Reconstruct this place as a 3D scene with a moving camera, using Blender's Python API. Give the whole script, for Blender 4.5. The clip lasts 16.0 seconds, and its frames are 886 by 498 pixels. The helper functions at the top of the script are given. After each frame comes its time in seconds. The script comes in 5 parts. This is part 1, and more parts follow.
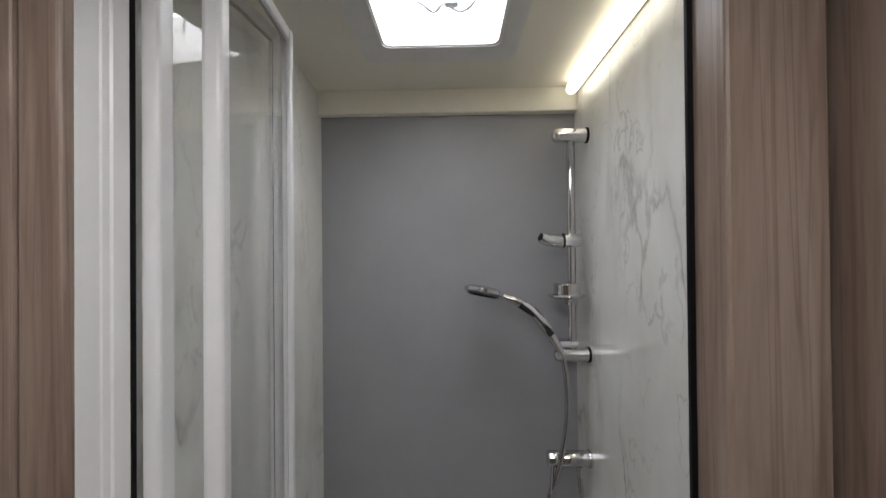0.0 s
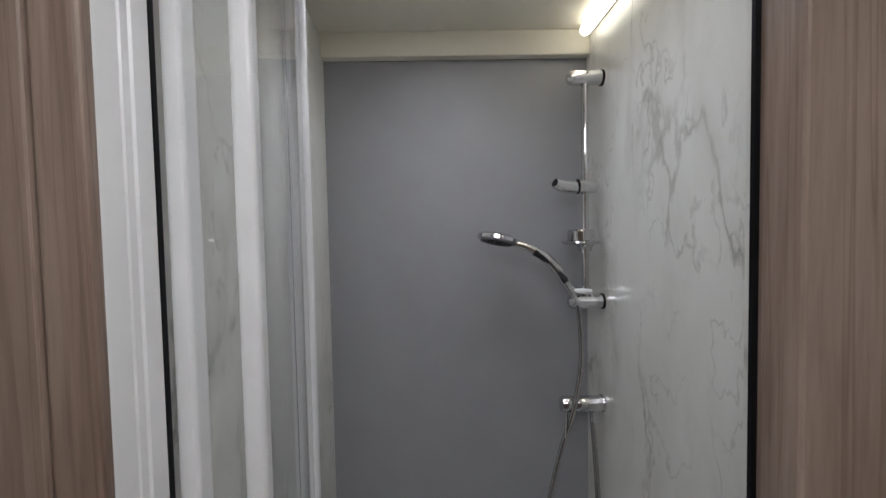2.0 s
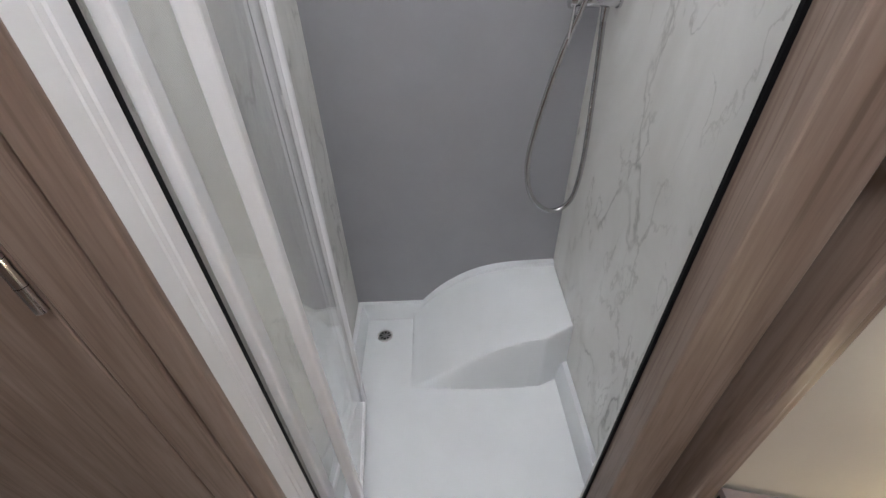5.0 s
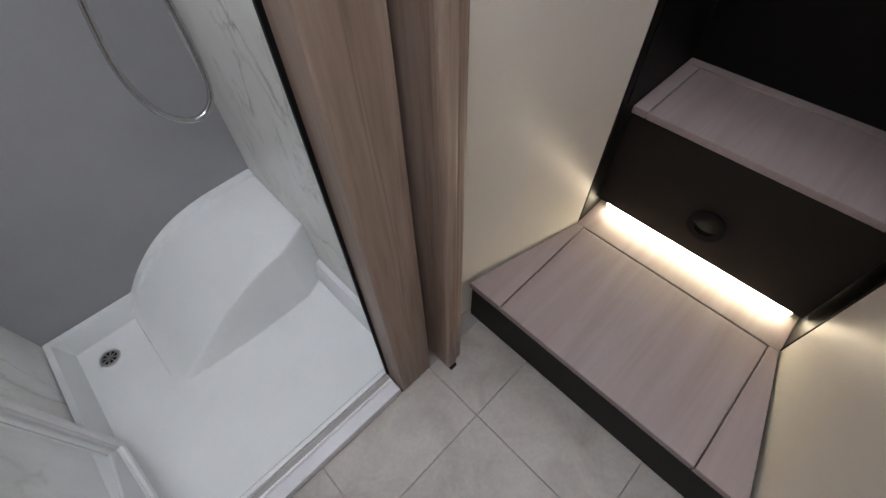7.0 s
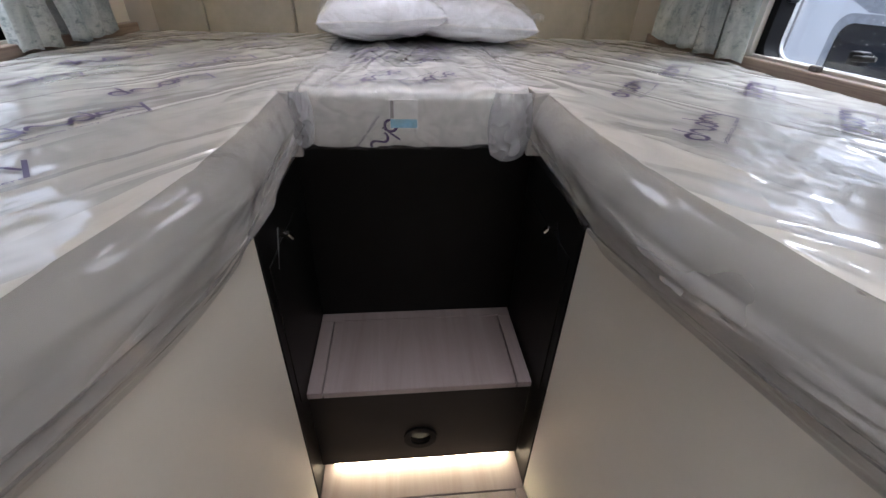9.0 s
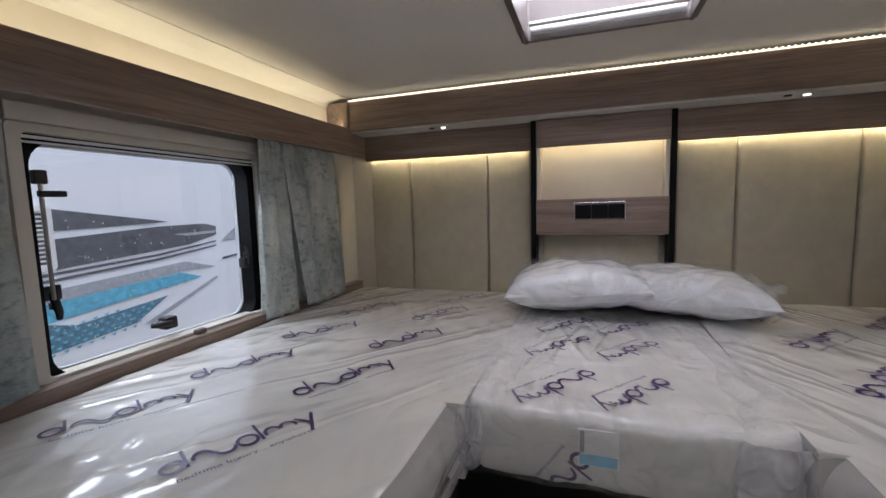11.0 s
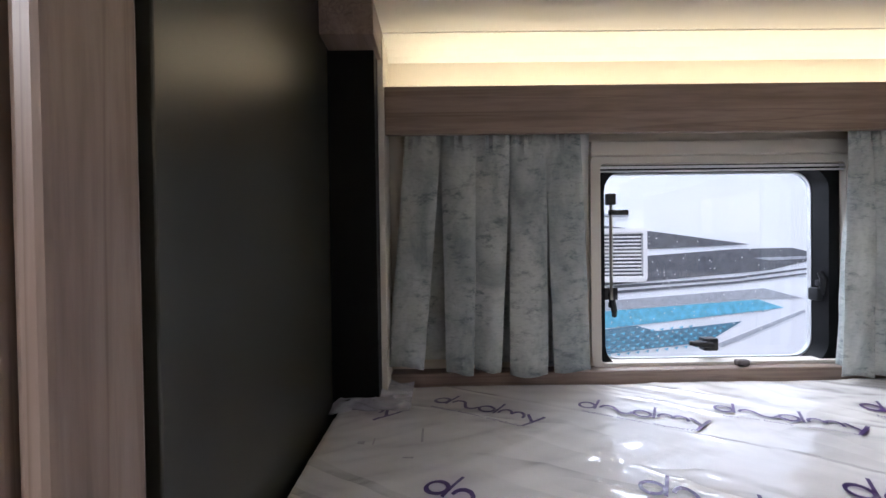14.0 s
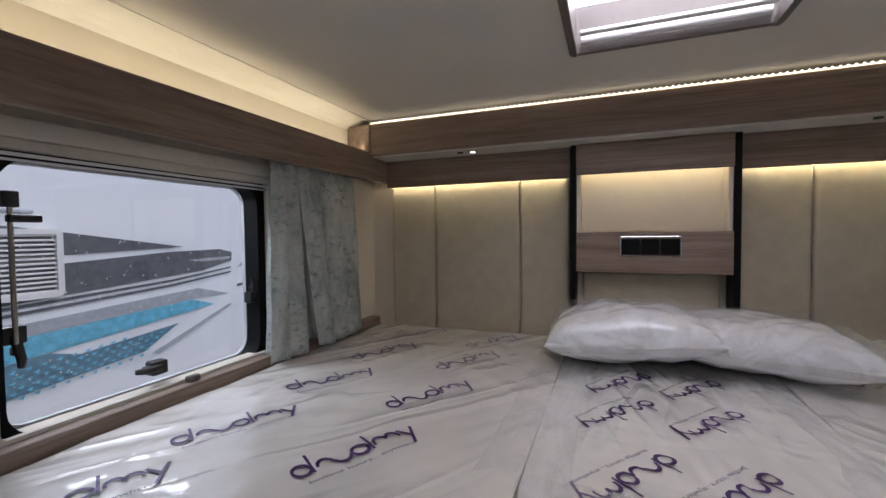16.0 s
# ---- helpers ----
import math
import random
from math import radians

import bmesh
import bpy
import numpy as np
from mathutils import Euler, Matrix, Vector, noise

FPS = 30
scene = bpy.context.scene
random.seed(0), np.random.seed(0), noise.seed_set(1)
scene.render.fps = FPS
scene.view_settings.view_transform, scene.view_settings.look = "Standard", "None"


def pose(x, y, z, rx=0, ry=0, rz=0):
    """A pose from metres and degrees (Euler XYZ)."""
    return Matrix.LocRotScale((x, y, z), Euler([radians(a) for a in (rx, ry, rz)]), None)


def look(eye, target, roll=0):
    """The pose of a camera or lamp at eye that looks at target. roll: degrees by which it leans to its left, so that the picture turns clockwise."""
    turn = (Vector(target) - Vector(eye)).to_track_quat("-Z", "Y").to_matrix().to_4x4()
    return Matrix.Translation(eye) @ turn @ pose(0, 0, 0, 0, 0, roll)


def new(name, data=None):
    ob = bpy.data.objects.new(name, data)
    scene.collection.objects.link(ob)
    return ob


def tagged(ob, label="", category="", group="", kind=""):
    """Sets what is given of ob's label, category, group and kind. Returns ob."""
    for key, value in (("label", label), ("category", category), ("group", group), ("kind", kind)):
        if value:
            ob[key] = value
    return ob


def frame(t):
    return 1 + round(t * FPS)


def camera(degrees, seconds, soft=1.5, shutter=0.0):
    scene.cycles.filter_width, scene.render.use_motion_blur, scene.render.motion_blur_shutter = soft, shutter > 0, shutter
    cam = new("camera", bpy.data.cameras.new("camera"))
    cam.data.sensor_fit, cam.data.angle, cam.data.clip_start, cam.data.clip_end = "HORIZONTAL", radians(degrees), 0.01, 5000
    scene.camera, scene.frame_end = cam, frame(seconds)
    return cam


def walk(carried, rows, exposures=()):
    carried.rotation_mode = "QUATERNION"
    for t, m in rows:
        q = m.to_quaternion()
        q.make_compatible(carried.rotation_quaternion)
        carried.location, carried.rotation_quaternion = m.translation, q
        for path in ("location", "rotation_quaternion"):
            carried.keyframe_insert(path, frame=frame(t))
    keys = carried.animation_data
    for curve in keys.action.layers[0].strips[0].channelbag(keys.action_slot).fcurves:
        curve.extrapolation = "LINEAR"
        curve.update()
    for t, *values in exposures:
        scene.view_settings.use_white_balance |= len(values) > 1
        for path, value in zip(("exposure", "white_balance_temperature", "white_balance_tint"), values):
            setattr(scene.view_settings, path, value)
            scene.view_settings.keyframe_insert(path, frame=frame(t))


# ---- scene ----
cam = camera(92.5, 16.0)
PATH = [
    (0, (0.131, -0.098, 1.661), (0.079, 1.901, 1.676), -0.5),
    (0.5, (0.111, -0.11, 1.717), (0.014, 1.879, 1.897), 0.5),
    (1, (0.073, -0.114, 1.725), (0.022, 1.876, 1.922), -1.6),
    (1.5, (0.059, -0.094, 1.654), (0.049, 1.899, 1.818), -1.5),
    (2, (0.05, -0.072, 1.576), (0.075, 1.926, 1.493), -1.1),
    (2.5, (0.06, -0.068, 1.527), (0.087, 1.914, 1.255), -1.0),
    (3, (0.07, -0.059, 1.478), (0.09, 1.887, 1.02), -1.0),
    (3.5, (0.059, -0.051, 1.405), (0.081, 1.816, 0.687), -1.5),
    (4, (0.054, -0.042, 1.344), (0.069, 1.728, 0.411), -1.2),
    (4.2, (0.055, -0.045, 1.327), (0.065, 1.694, 0.339), -1.2),
    (6.5, (0.103, -0.015, 1.165), (0.449, 1.113, -0.45), -3.2),
    (7, (0.235, -0.026, 1.172), (1.044, 0.844, -0.437), -2.0),
    (7.5, (0.405, -0.01, 1.233), (1.522, 0.46, -0.357), -2.2),
    (8, (0.501, 0.006, 1.282), (1.746, 0.089, -0.281), 0.2),
    (8.2, (0.503, 0.017, 1.3), (1.807, -0.039, -0.216), 2.0),
    (8.5, (0.477, 0.028, 1.349), (1.921, -0.131, -0.026), 2.1),
    (9, (0.453, 0.041, 1.435), (2.121, -0.147, 0.348), 2.0),
    (9.4, (0.449, 0.048, 1.498), (2.262, -0.055, 0.661), 0.9),
    (9.5, (0.454, 0.044, 1.511), (2.299, -0.022, 0.743), 0.4),
    (9.7, (0.465, 0.043, 1.531), (2.348, 0.065, 0.858), -0.3),
    (11.8, (0.842, 0.05, 1.589), (2.461, 1.222, 1.51), -1.0),
    (12, (0.851, 0.047, 1.586), (2.354, 1.364, 1.511), -1.0),
    (12.5, (0.854, 0.053, 1.578), (1.982, 1.703, 1.512), -1.4),
    (13, (0.84, 0.049, 1.572), (1.526, 1.927, 1.517), -1.3),
    (13.5, (0.841, 0.04, 1.563), (1.103, 2.023, 1.532), -1.1),
    (14, (0.836, 0.037, 1.56), (0.856, 2.037, 1.534), -0.8),
    (14.5, (0.827, 0.051, 1.566), (1.093, 2.033, 1.53), -0.5),
    (15, (0.837, 0.071, 1.577), (1.621, 1.91, 1.521), -0.5),
    (15.5, (0.842, 0.114, 1.588), (2.295, 1.487, 1.529), -0.4),
    (16, (0.86, 0.14, 1.599), (2.72, 0.87, 1.527), -0.6),
]
EXPOSURES = [(0.0, 0.1, 6250, 10), (0.5, 0.1, 6300, 10), (1.5, 0.1, 6200, 10), (2.5, 0.28, 6000, 11), (3.5, 0.95, 6100, 12), (4.2, 1.08, 6100, 12), (6.5, 0.97, 5950, 12), (7.0, 0.95, 5950, 12), (7.5, 1.35, 5950, 12),
             (8.0, 1.5, 5950, 12), (8.5, 1.15, 5900, 12), (9.0, 0.78, 5950, 12), (9.5, 0.65, 5900, 12), (9.7, 0.5, 5900, 12), (11.8, 0.2, 6050, 14), (12.5, 0.44, 6050, 15), (13.0, 0.8, 5950, 15), (13.5, 0.95, 5850, 15),
             (14.0, 1.0, 5850, 15), (14.5, 1.05, 5850, 15), (15.0, 1.0, 5900, 15), (15.5, 0.5, 6050, 15), (16.0, 0.1, 6100, 15)]
walk(cam, [(t, look(eye, target, roll)) for t, eye, target, roll in PATH], EXPOSURES)

# ---- world and large lights ----
world = bpy.data.worlds.new("sky")
scene.world = world
world.use_nodes = True
wn = world.node_tree.nodes
sky = wn.new("ShaderNodeTexSky")
sky.sky_type = "NISHITA"
sky.sun_disc = False
sky.sun_elevation = radians(64)
sky.sun_rotation = radians(124)
sky.dust_density = 3.0
world.node_tree.links.new(sky.outputs[0], wn["Background"].inputs[0])
wn["Background"].inputs[1].default_value = 0.15
sun_data = bpy.data.lights.new("sun", "SUN")
sun_data.energy, sun_data.angle, sun_data.color = 1.5, radians(140), (1.0, 0.97, 0.93)
sun = new("sun", sun_data)
sun.matrix_basis = look((3, -2.0, 8), (0, 0, 0))


def area_lamp(name, m, w, h, watts, color):
    d = bpy.data.lights.new(name, "AREA")
    d.shape, d.size, d.size_y, d.energy, d.color = "RECTANGLE", w, h, watts, color
    ob = new(name, d)
    ob.matrix_basis = m
    return ob


WARM = (1.0, 0.85, 0.55)
DAY = (0.93, 0.97, 1.0)
# skylight that reaches the windows over the parked vans
area_lamp("sky_over_port_window", look((1.55, 1.62, 2.10), (1.50, 0.35, 1.22)), 0.70, 0.40, 7.5, DAY)
area_lamp("sky_over_starboard_window", look((1.55, -1.62, 2.10), (1.50, -0.35, 1.22)), 0.70, 0.40, 9.0, DAY)
# lamps of the place
area_lamp("cove_light_port", look((1.62, 1.054, 1.940), (1.62, 1.118, 2.02)), 1.75, 0.012, 0.85, WARM)
area_lamp("cove_light_starboard", look((1.62, -1.054, 1.940), (1.62, -1.118, 2.02)), 1.75, 0.012, 1.0, WARM)


# ---- materials ----
def material(name, color, rough=0.5, metal=0.0):
    m = bpy.data.materials.new(name)
    m.use_nodes = True
    b = m.node_tree.nodes["Principled BSDF"]
    b.inputs["Base Color"].default_value = (*color, 1)
    b.inputs["Roughness"].default_value = rough
    b.inputs["Metallic"].default_value = metal
    return m, m.node_tree.nodes, m.node_tree.links, b


def coords(nodes, links, scale=(1, 1, 1), turn=(0, 0, 0)):
    c = nodes.new("ShaderNodeTexCoord")
    mp = nodes.new("ShaderNodeMapping")
    mp.inputs["Scale"].default_value = scale
    mp.inputs["Rotation"].default_value = [radians(a) for a in turn]
    links.new(c.outputs["Object"], mp.inputs[0])
    return mp.outputs[0]


def noise_tex(nodes, links, vec, scale, detail=4, rough=0.55, warp=0.0):
    n = nodes.new("ShaderNodeTexNoise")
    n.inputs["Scale"].default_value = scale
    n.inputs["Detail"].default_value = detail
    n.inputs["Roughness"].default_value = rough
    n.inputs["Distortion"].default_value = warp
    links.new(vec, n.inputs["Vector"])
    return n.outputs["Fac"]


def ramp(nodes, links, fac, stops):
    r = nodes.new("ShaderNodeValToRGB")
    e = r.color_ramp.elements
    while len(e) < len(stops):
        e.new(0.5)
    for el, (p, c) in zip(e, stops):
        el.position, el.color = p, (*c, 1)
    links.new(fac, r.inputs[0])
    return r.outputs[0]


def bump(nodes, links, bsdf, height, strength=0.2, dist=0.002, slot="Normal"):
    b = nodes.new("ShaderNodeBump")
    b.inputs["Strength"].default_value = strength
    b.inputs["Distance"].default_value = dist
    links.new(height, b.inputs["Height"])
    links.new(b.outputs[0], bsdf.inputs[slot])


def mix(nodes, links, fac, a, b, kind="MIX"):
    n = nodes.new("ShaderNodeMix")
    n.data_type, n.blend_type = "RGBA", kind
    for v, i in ((fac, 0), (a, 6), (b, 7)):
        if hasattr(v, "links"):
            links.new(v, n.inputs[i])
        else:
            n.inputs[i].default_value = v if i == 0 else (*v, 1)
    return n.outputs[2]


def wood(name, dark, mid, light, grain="z", rough=0.42, streaks=0.55):
    m, n, l, b = material(name, mid, rough)
    s = {"x": (0.07, 1, 1), "y": (1, 0.07, 1), "z": (1, 1, 0.07)}[grain]
    v = coords(n, l, s)
    broad = noise_tex(n, l, v, 20, 4, 0.55, 1.0)
    fine = noise_tex(n, l, v, 160, 5, 0.6)
    c = ramp(n, l, broad, [(0.25, dark), (0.5, mid), (0.75, light)])
    streak = ramp(n, l, fine, [(0.3, (0.72, 0.7, 0.68)), (0.55, (1, 1, 1))])
    c2 = mix(n, l, streaks, c, streak, "MULTIPLY")
    pores = noise_tex(n, l, coords(n, l, tuple(0.25 * k for k in s)), 420, 2, 0.5)
    c3 = mix(n, l, streaks * 0.5, c2, ramp(n, l, pores, [(0.38, (0.45, 0.4, 0.37)), (0.5, (1, 1, 1))]), "MULTIPLY")
    dark_lines = noise_tex(n, l, coords(n, l, tuple(0.35 * k if k < 1 else k for k in s)), 19, 3, 0.55, 0.8)
    lines = ramp(n, l, dark_lines, [(0.455, (1, 1, 1)), (0.485, (0.62, 0.56, 0.52)), (0.50, (1, 1, 1)), (0.64, (1, 1, 1)), (0.66, (0.74, 0.70, 0.66)), (0.69, (1, 1, 1))])
    c3 = mix(n, l, min(1.0, streaks * 1.5), c3, lines, "MULTIPLY")
    l.new(c3, b.inputs["Base Color"])
    bump(n, l, b, fine, 0.12, 0.001)
    return m


ELM = dict(dark=(0.185, 0.125, 0.093), mid=(0.272, 0.200, 0.160), light=(0.335, 0.255, 0.210), streaks=0.42)
wood_z = wood("elm_upright", grain="z", **ELM)
wood_x = wood("elm_lengthwise", grain="x", **ELM)
wood_y = wood("elm_crosswise", grain="y", **ELM)
wood_step = wood("elm_step", (0.255, 0.198, 0.190), (0.295, 0.236, 0.228), (0.335, 0.273, 0.266), "x", 0.45, 0.05)


def plain(name, color, rough, var=0.12, scale=9.0, fine=260.0, relief=0.06, metal=0.0, coat=0.0, spec=0.5):
    m, n, l, b = material(name, color, rough, metal)
    v = coords(n, l)
    a = noise_tex(n, l, v, scale, 4)
    lo, hi = [tuple(c * k for c in color) for k in (1 - var, 1 + var)]
    l.new(ramp(n, l, a, [(0.3, lo), (0.7, hi)]), b.inputs["Base Color"])
    bump(n, l, b, noise_tex(n, l, v, fine, 3), relief, 0.001)
    b.inputs["Coat Weight"].default_value = coat
    b.inputs["Specular IOR Level"].default_value = spec
    return m


latch_grey = plain("latch_grey", (0.16, 0.155, 0.15), 0.35, 0.1, 40, 300, 0.05, 0.8)
pale_grey = plain("pale_grey", (0.42, 0.42, 0.44), 0.4)
handle_grey = plain("handle_grey", (0.05, 0.05, 0.055), 0.4)
grey_panel = plain("grey_panel", (0.30, 0.30, 0.315), 0.42, 0.05, 5, 500, 0.08)
cream_panel = plain("cream_panel", (0.62, 0.58, 0.515), 0.38, 0.04, 3, 300, 0.05)
cream_wall = plain("cream_wall", (0.66, 0.60, 0.51), 0.6, 0.04, 6, 350, 0.15)
shower_cream = plain("shower_cream", (0.80, 0.765, 0.67), 0.45, 0.03, 4, 300, 0.04)
ceiling_white = plain("ceiling_white", (0.64, 0.605, 0.55), 0.5, 0.03, 4, 300, 0.04)
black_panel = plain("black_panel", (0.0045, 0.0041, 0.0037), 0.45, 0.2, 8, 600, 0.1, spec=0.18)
# lighter, browner copy of the black, with LED bounce put into its colour
brown_black_lit = plain("brown_black_lit", (0.013, 0.0105, 0.0088), 0.5, 0.15, 8, 600, 0.1, spec=0.25)
olive_panel = plain("olive_panel", (0.032, 0.032, 0.023), 0.30, 0.15, 3, 600, 0.04, spec=0.75)
black_plastic = plain("black_plastic", (0.012, 0.012, 0.014), 0.38, 0.2, 30, 400, 0.05)
rubber = plain("rubber", (0.005, 0.005, 0.006), 0.6, 0.2, 30, 400, 0.05, spec=0.15)
white_alu = plain("white_alu", (0.74, 0.74, 0.75), 0.28, 0.03, 12, 300, 0.02)
white_sill = plain("white_sill", (0.60, 0.60, 0.63), 0.3, 0.03, 12, 300, 0.02)
white_plastic = plain("white_plastic", (0.76, 0.75, 0.73), 0.35, 0.03, 12, 300, 0.03)
tray_white = plain("tray_white", (0.74, 0.76, 0.77), 0.16, 0.03, 6, 120, 0.02)
taupe_trim = plain("taupe_trim", (0.13, 0.11, 0.10), 0.45, 0.1, 12, 300, 0.05)
# paler than the cream wall: part of the cove's lit band is in its colour
cove_lit_white = plain("cove_lit_white", (0.80, 0.77, 0.70), 0.4, 0.03, 4, 300, 0.04)
hose_steel = plain("hose_steel", (0.48, 0.48, 0.49), 0.22, 0.1, 60, 300, 0.05, 1.0)
rim_grey = plain("rim_grey", (0.55, 0.56, 0.58), 0.3, 0.05, 12, 300, 0.03)
grey_trim = plain("grey_trim", (0.30, 0.29, 0.28), 0.45, 0.1, 12, 300, 0.05)
white_body = plain("white_body", (0.85, 0.865, 0.88), 0.25, 0.04, 2, 60, 0.02)
chrome = plain("chrome", (0.66, 0.66, 0.67), 0.06, 0.04, 20, 200, 0.01, 1.0)
steel = plain("steel", (0.60, 0.59, 0.57), 0.30, 0.08, 40, 300, 0.05, 1.0)
asphalt = plain("asphalt", (0.06, 0.06, 0.062), 0.9, 0.4, 3, 120, 0.6)
purple_ink = plain("purple_ink", (0.045, 0.015, 0.10), 0.35, 0.25, 60, 300, 0.02)
blue_ink = plain("blue_ink", (0.25, 0.50, 0.68), 0.35, 0.1, 60, 300, 0.02)
grey_ink = plain("grey_ink", (0.30, 0.28, 0.28), 0.4, 0.2, 60, 300, 0.02)
turquoise_graphic = plain("turquoise_graphic", (0.15, 0.48, 0.64), 0.35, 0.25, 25, 90, 0.1)
navy_graphic = plain("navy_graphic", (0.11, 0.23, 0.31), 0.35, 0.3, 25, 90, 0.1)
leaf_green = plain("leaf_green", (0.05, 0.075, 0.04), 0.7, 0.4, 3, 60, 0.2)
bark = plain("bark", (0.11, 0.085, 0.065), 0.9, 0.3, 12, 60, 0.5)
dark_window = plain("dark_window", (0.02, 0.024, 0.03), 0.08, 0.1, 3, 60, 0.01)
dark_graphic = plain("dark_graphic", (0.12, 0.125, 0.137), 0.35, 0.3, 25, 90, 0.2)
silver_graphic = plain("silver_graphic", (0.40, 0.42, 0.45), 0.35, 0.15, 25, 90, 0.1)


def marble():
    m, n, l, b = material("marble_board", (0.7, 0.7, 0.66), 0.22)
    v = coords(n, l, (1.5, 1.5, 0.72), (18, 12, 8))
    cloud = noise_tex(n, l, v, 3.2, 5, 0.6, 0.6)
    base = ramp(n, l, cloud, [(0.3, (0.69, 0.682, 0.645)), (0.65, (0.80, 0.795, 0.765))])

    def veins(scale, rough, width, gate_scale, g0, g1, top):
        f = noise_tex(n, l, v, scale, 7, rough, 0.25)
        line = ramp(n, l, f, [(0.5 - width, (0, 0, 0)), (0.5, (top, top, top)), (0.5 + width, (0, 0, 0))])
        gate = ramp(n, l, noise_tex(n, l, v, gate_scale, 3, 0.55), [(g0, (0, 0, 0)), (g1, (1, 1, 1))])
        return mix(n, l, 1.0, line, gate, "MULTIPLY")

    c = mix(n, l, veins(2.1, 0.45, 0.060, 1.9, 0.42, 0.62, 0.42), base, (0.40, 0.395, 0.36))
    c = mix(n, l, veins(2.1, 0.50, 0.013, 4.2, 0.46, 0.62, 0.62), c, (0.25, 0.245, 0.22))
    c = mix(n, l, veins(3.7, 0.54, 0.012, 4.6, 0.47, 0.62, 0.45), c, (0.27, 0.26, 0.24))
    c = mix(n, l, veins(6.0, 0.55, 0.012, 3.6, 0.48, 0.62, 0.40), c, (0.33, 0.32, 0.29))
    l.new(c, b.inputs["Base Color"])
    bump(n, l, b, noise_tex(n, l, coords(n, l), 300, 2), 0.03, 0.001)
    return m


marble_board = marble()


def stone_tile():
    m, n, l, b = material("stone_tile", (0.4, 0.38, 0.35), 0.5)
    geo = n.new("ShaderNodeNewGeometry")
    v = geo.outputs["Position"]
    big = noise_tex(n, l, v, 7, 6, 0.65, 0.5)
    c = ramp(n, l, big, [(0.3, (0.315, 0.29, 0.262)), (0.5, (0.40, 0.375, 0.345)), (0.72, (0.47, 0.45, 0.42))])
    fine = noise_tex(n, l, v, 90, 5, 0.7)
    c = mix(n, l, 0.5, c, ramp(n, l, fine, [(0.3, (0.8, 0.79, 0.77)), (0.6, (1, 1, 1))]), "MULTIPLY")
    info = n.new("ShaderNodeObjectInfo")
    c = mix(n, l, 0.6, c, ramp(n, l, info.outputs["Random"], [(0, (0.9, 0.89, 0.88)), (1, (1.06, 1.05, 1.04))]), "MULTIPLY")
    l.new(c, b.inputs["Base Color"])
    bump(n, l, b, fine, 0.15, 0.001)
    return m


tile_stone = stone_tile()


def fabric(name, color, weave=900.0, var=0.1, stretch=(1, 1, 1)):
    m, n, l, b = material(name, color, 0.75)
    v = coords(n, l, stretch)
    a = noise_tex(n, l, v, 18, 4)
    lo, hi = [tuple(c * k for c in color) for k in (1 - var, 1 + var)]
    l.new(ramp(n, l, a, [(0.3, lo), (0.7, hi)]), b.inputs["Base Color"])
    bump(n, l, b, noise_tex(n, l, v, weave, 2), 0.25, 0.001)
    b.inputs["Sheen Weight"].default_value = 0.2
    return m


pad_fabric = fabric("pad_fabric", (0.46, 0.41, 0.315), 700, 0.07, (0.3, 1, 1))
mattress_cloth = fabric("mattress_cloth", (0.62, 0.585, 0.53), 300, 0.06)


def curtain_cloth():
    m, n, l, b = material("curtain_cloth", (0.3, 0.34, 0.32), 0.8)
    v = coords(n, l, (1, 1, 0.55))
    big = noise_tex(n, l, v, 9, 4, 0.6, 0.6)
    c = ramp(n, l, big, [(0.30, (0.27, 0.305, 0.31)), (0.46, (0.47, 0.505, 0.49)), (0.62, (0.63, 0.655, 0.625))])
    brush = noise_tex(n, l, coords(n, l, (0.8, 0.8, 1.5)), 36, 5, 0.72, 0.3)
    fleck = ramp(n, l, brush, [(0.50, (0, 0, 0)), (0.66, (0.75, 0.75, 0.75))])
    gate = ramp(n, l, noise_tex(n, l, v, 16, 3, 0.6), [(0.40, (0, 0, 0)), (0.56, (1, 1, 1))])
    c = mix(n, l, mix(n, l, 1.0, fleck, gate, "MULTIPLY"), c, (0.13, 0.165, 0.18))
    slub = noise_tex(n, l, coords(n, l, (0.5, 0.5, 1.2)), 170, 3, 0.6)
    c = mix(n, l, 0.4, c, ramp(n, l, slub, [(0.36, (0.72, 0.74, 0.74)), (0.52, (1, 1, 1))]), "MULTIPLY")
    l.new(c, b.inputs["Base Color"])
    bump(n, l, b, slub, 0.3, 0.001)
    tr = n.new("ShaderNodeBsdfTranslucent")
    l.new(c, tr.inputs[0])
    mx = n.new("ShaderNodeMixShader")
    mx.inputs[0].default_value = 0.2
    l.new(b.outputs[0], mx.inputs[1])
    l.new(tr.outputs[0], mx.inputs[2])
    l.new(mx.outputs[0], n["Material Output"].inputs[0])
    return m


curtain_mat = curtain_cloth()
lining_white = fabric("lining_white", (0.62, 0.62, 0.60), 600, 0.05)


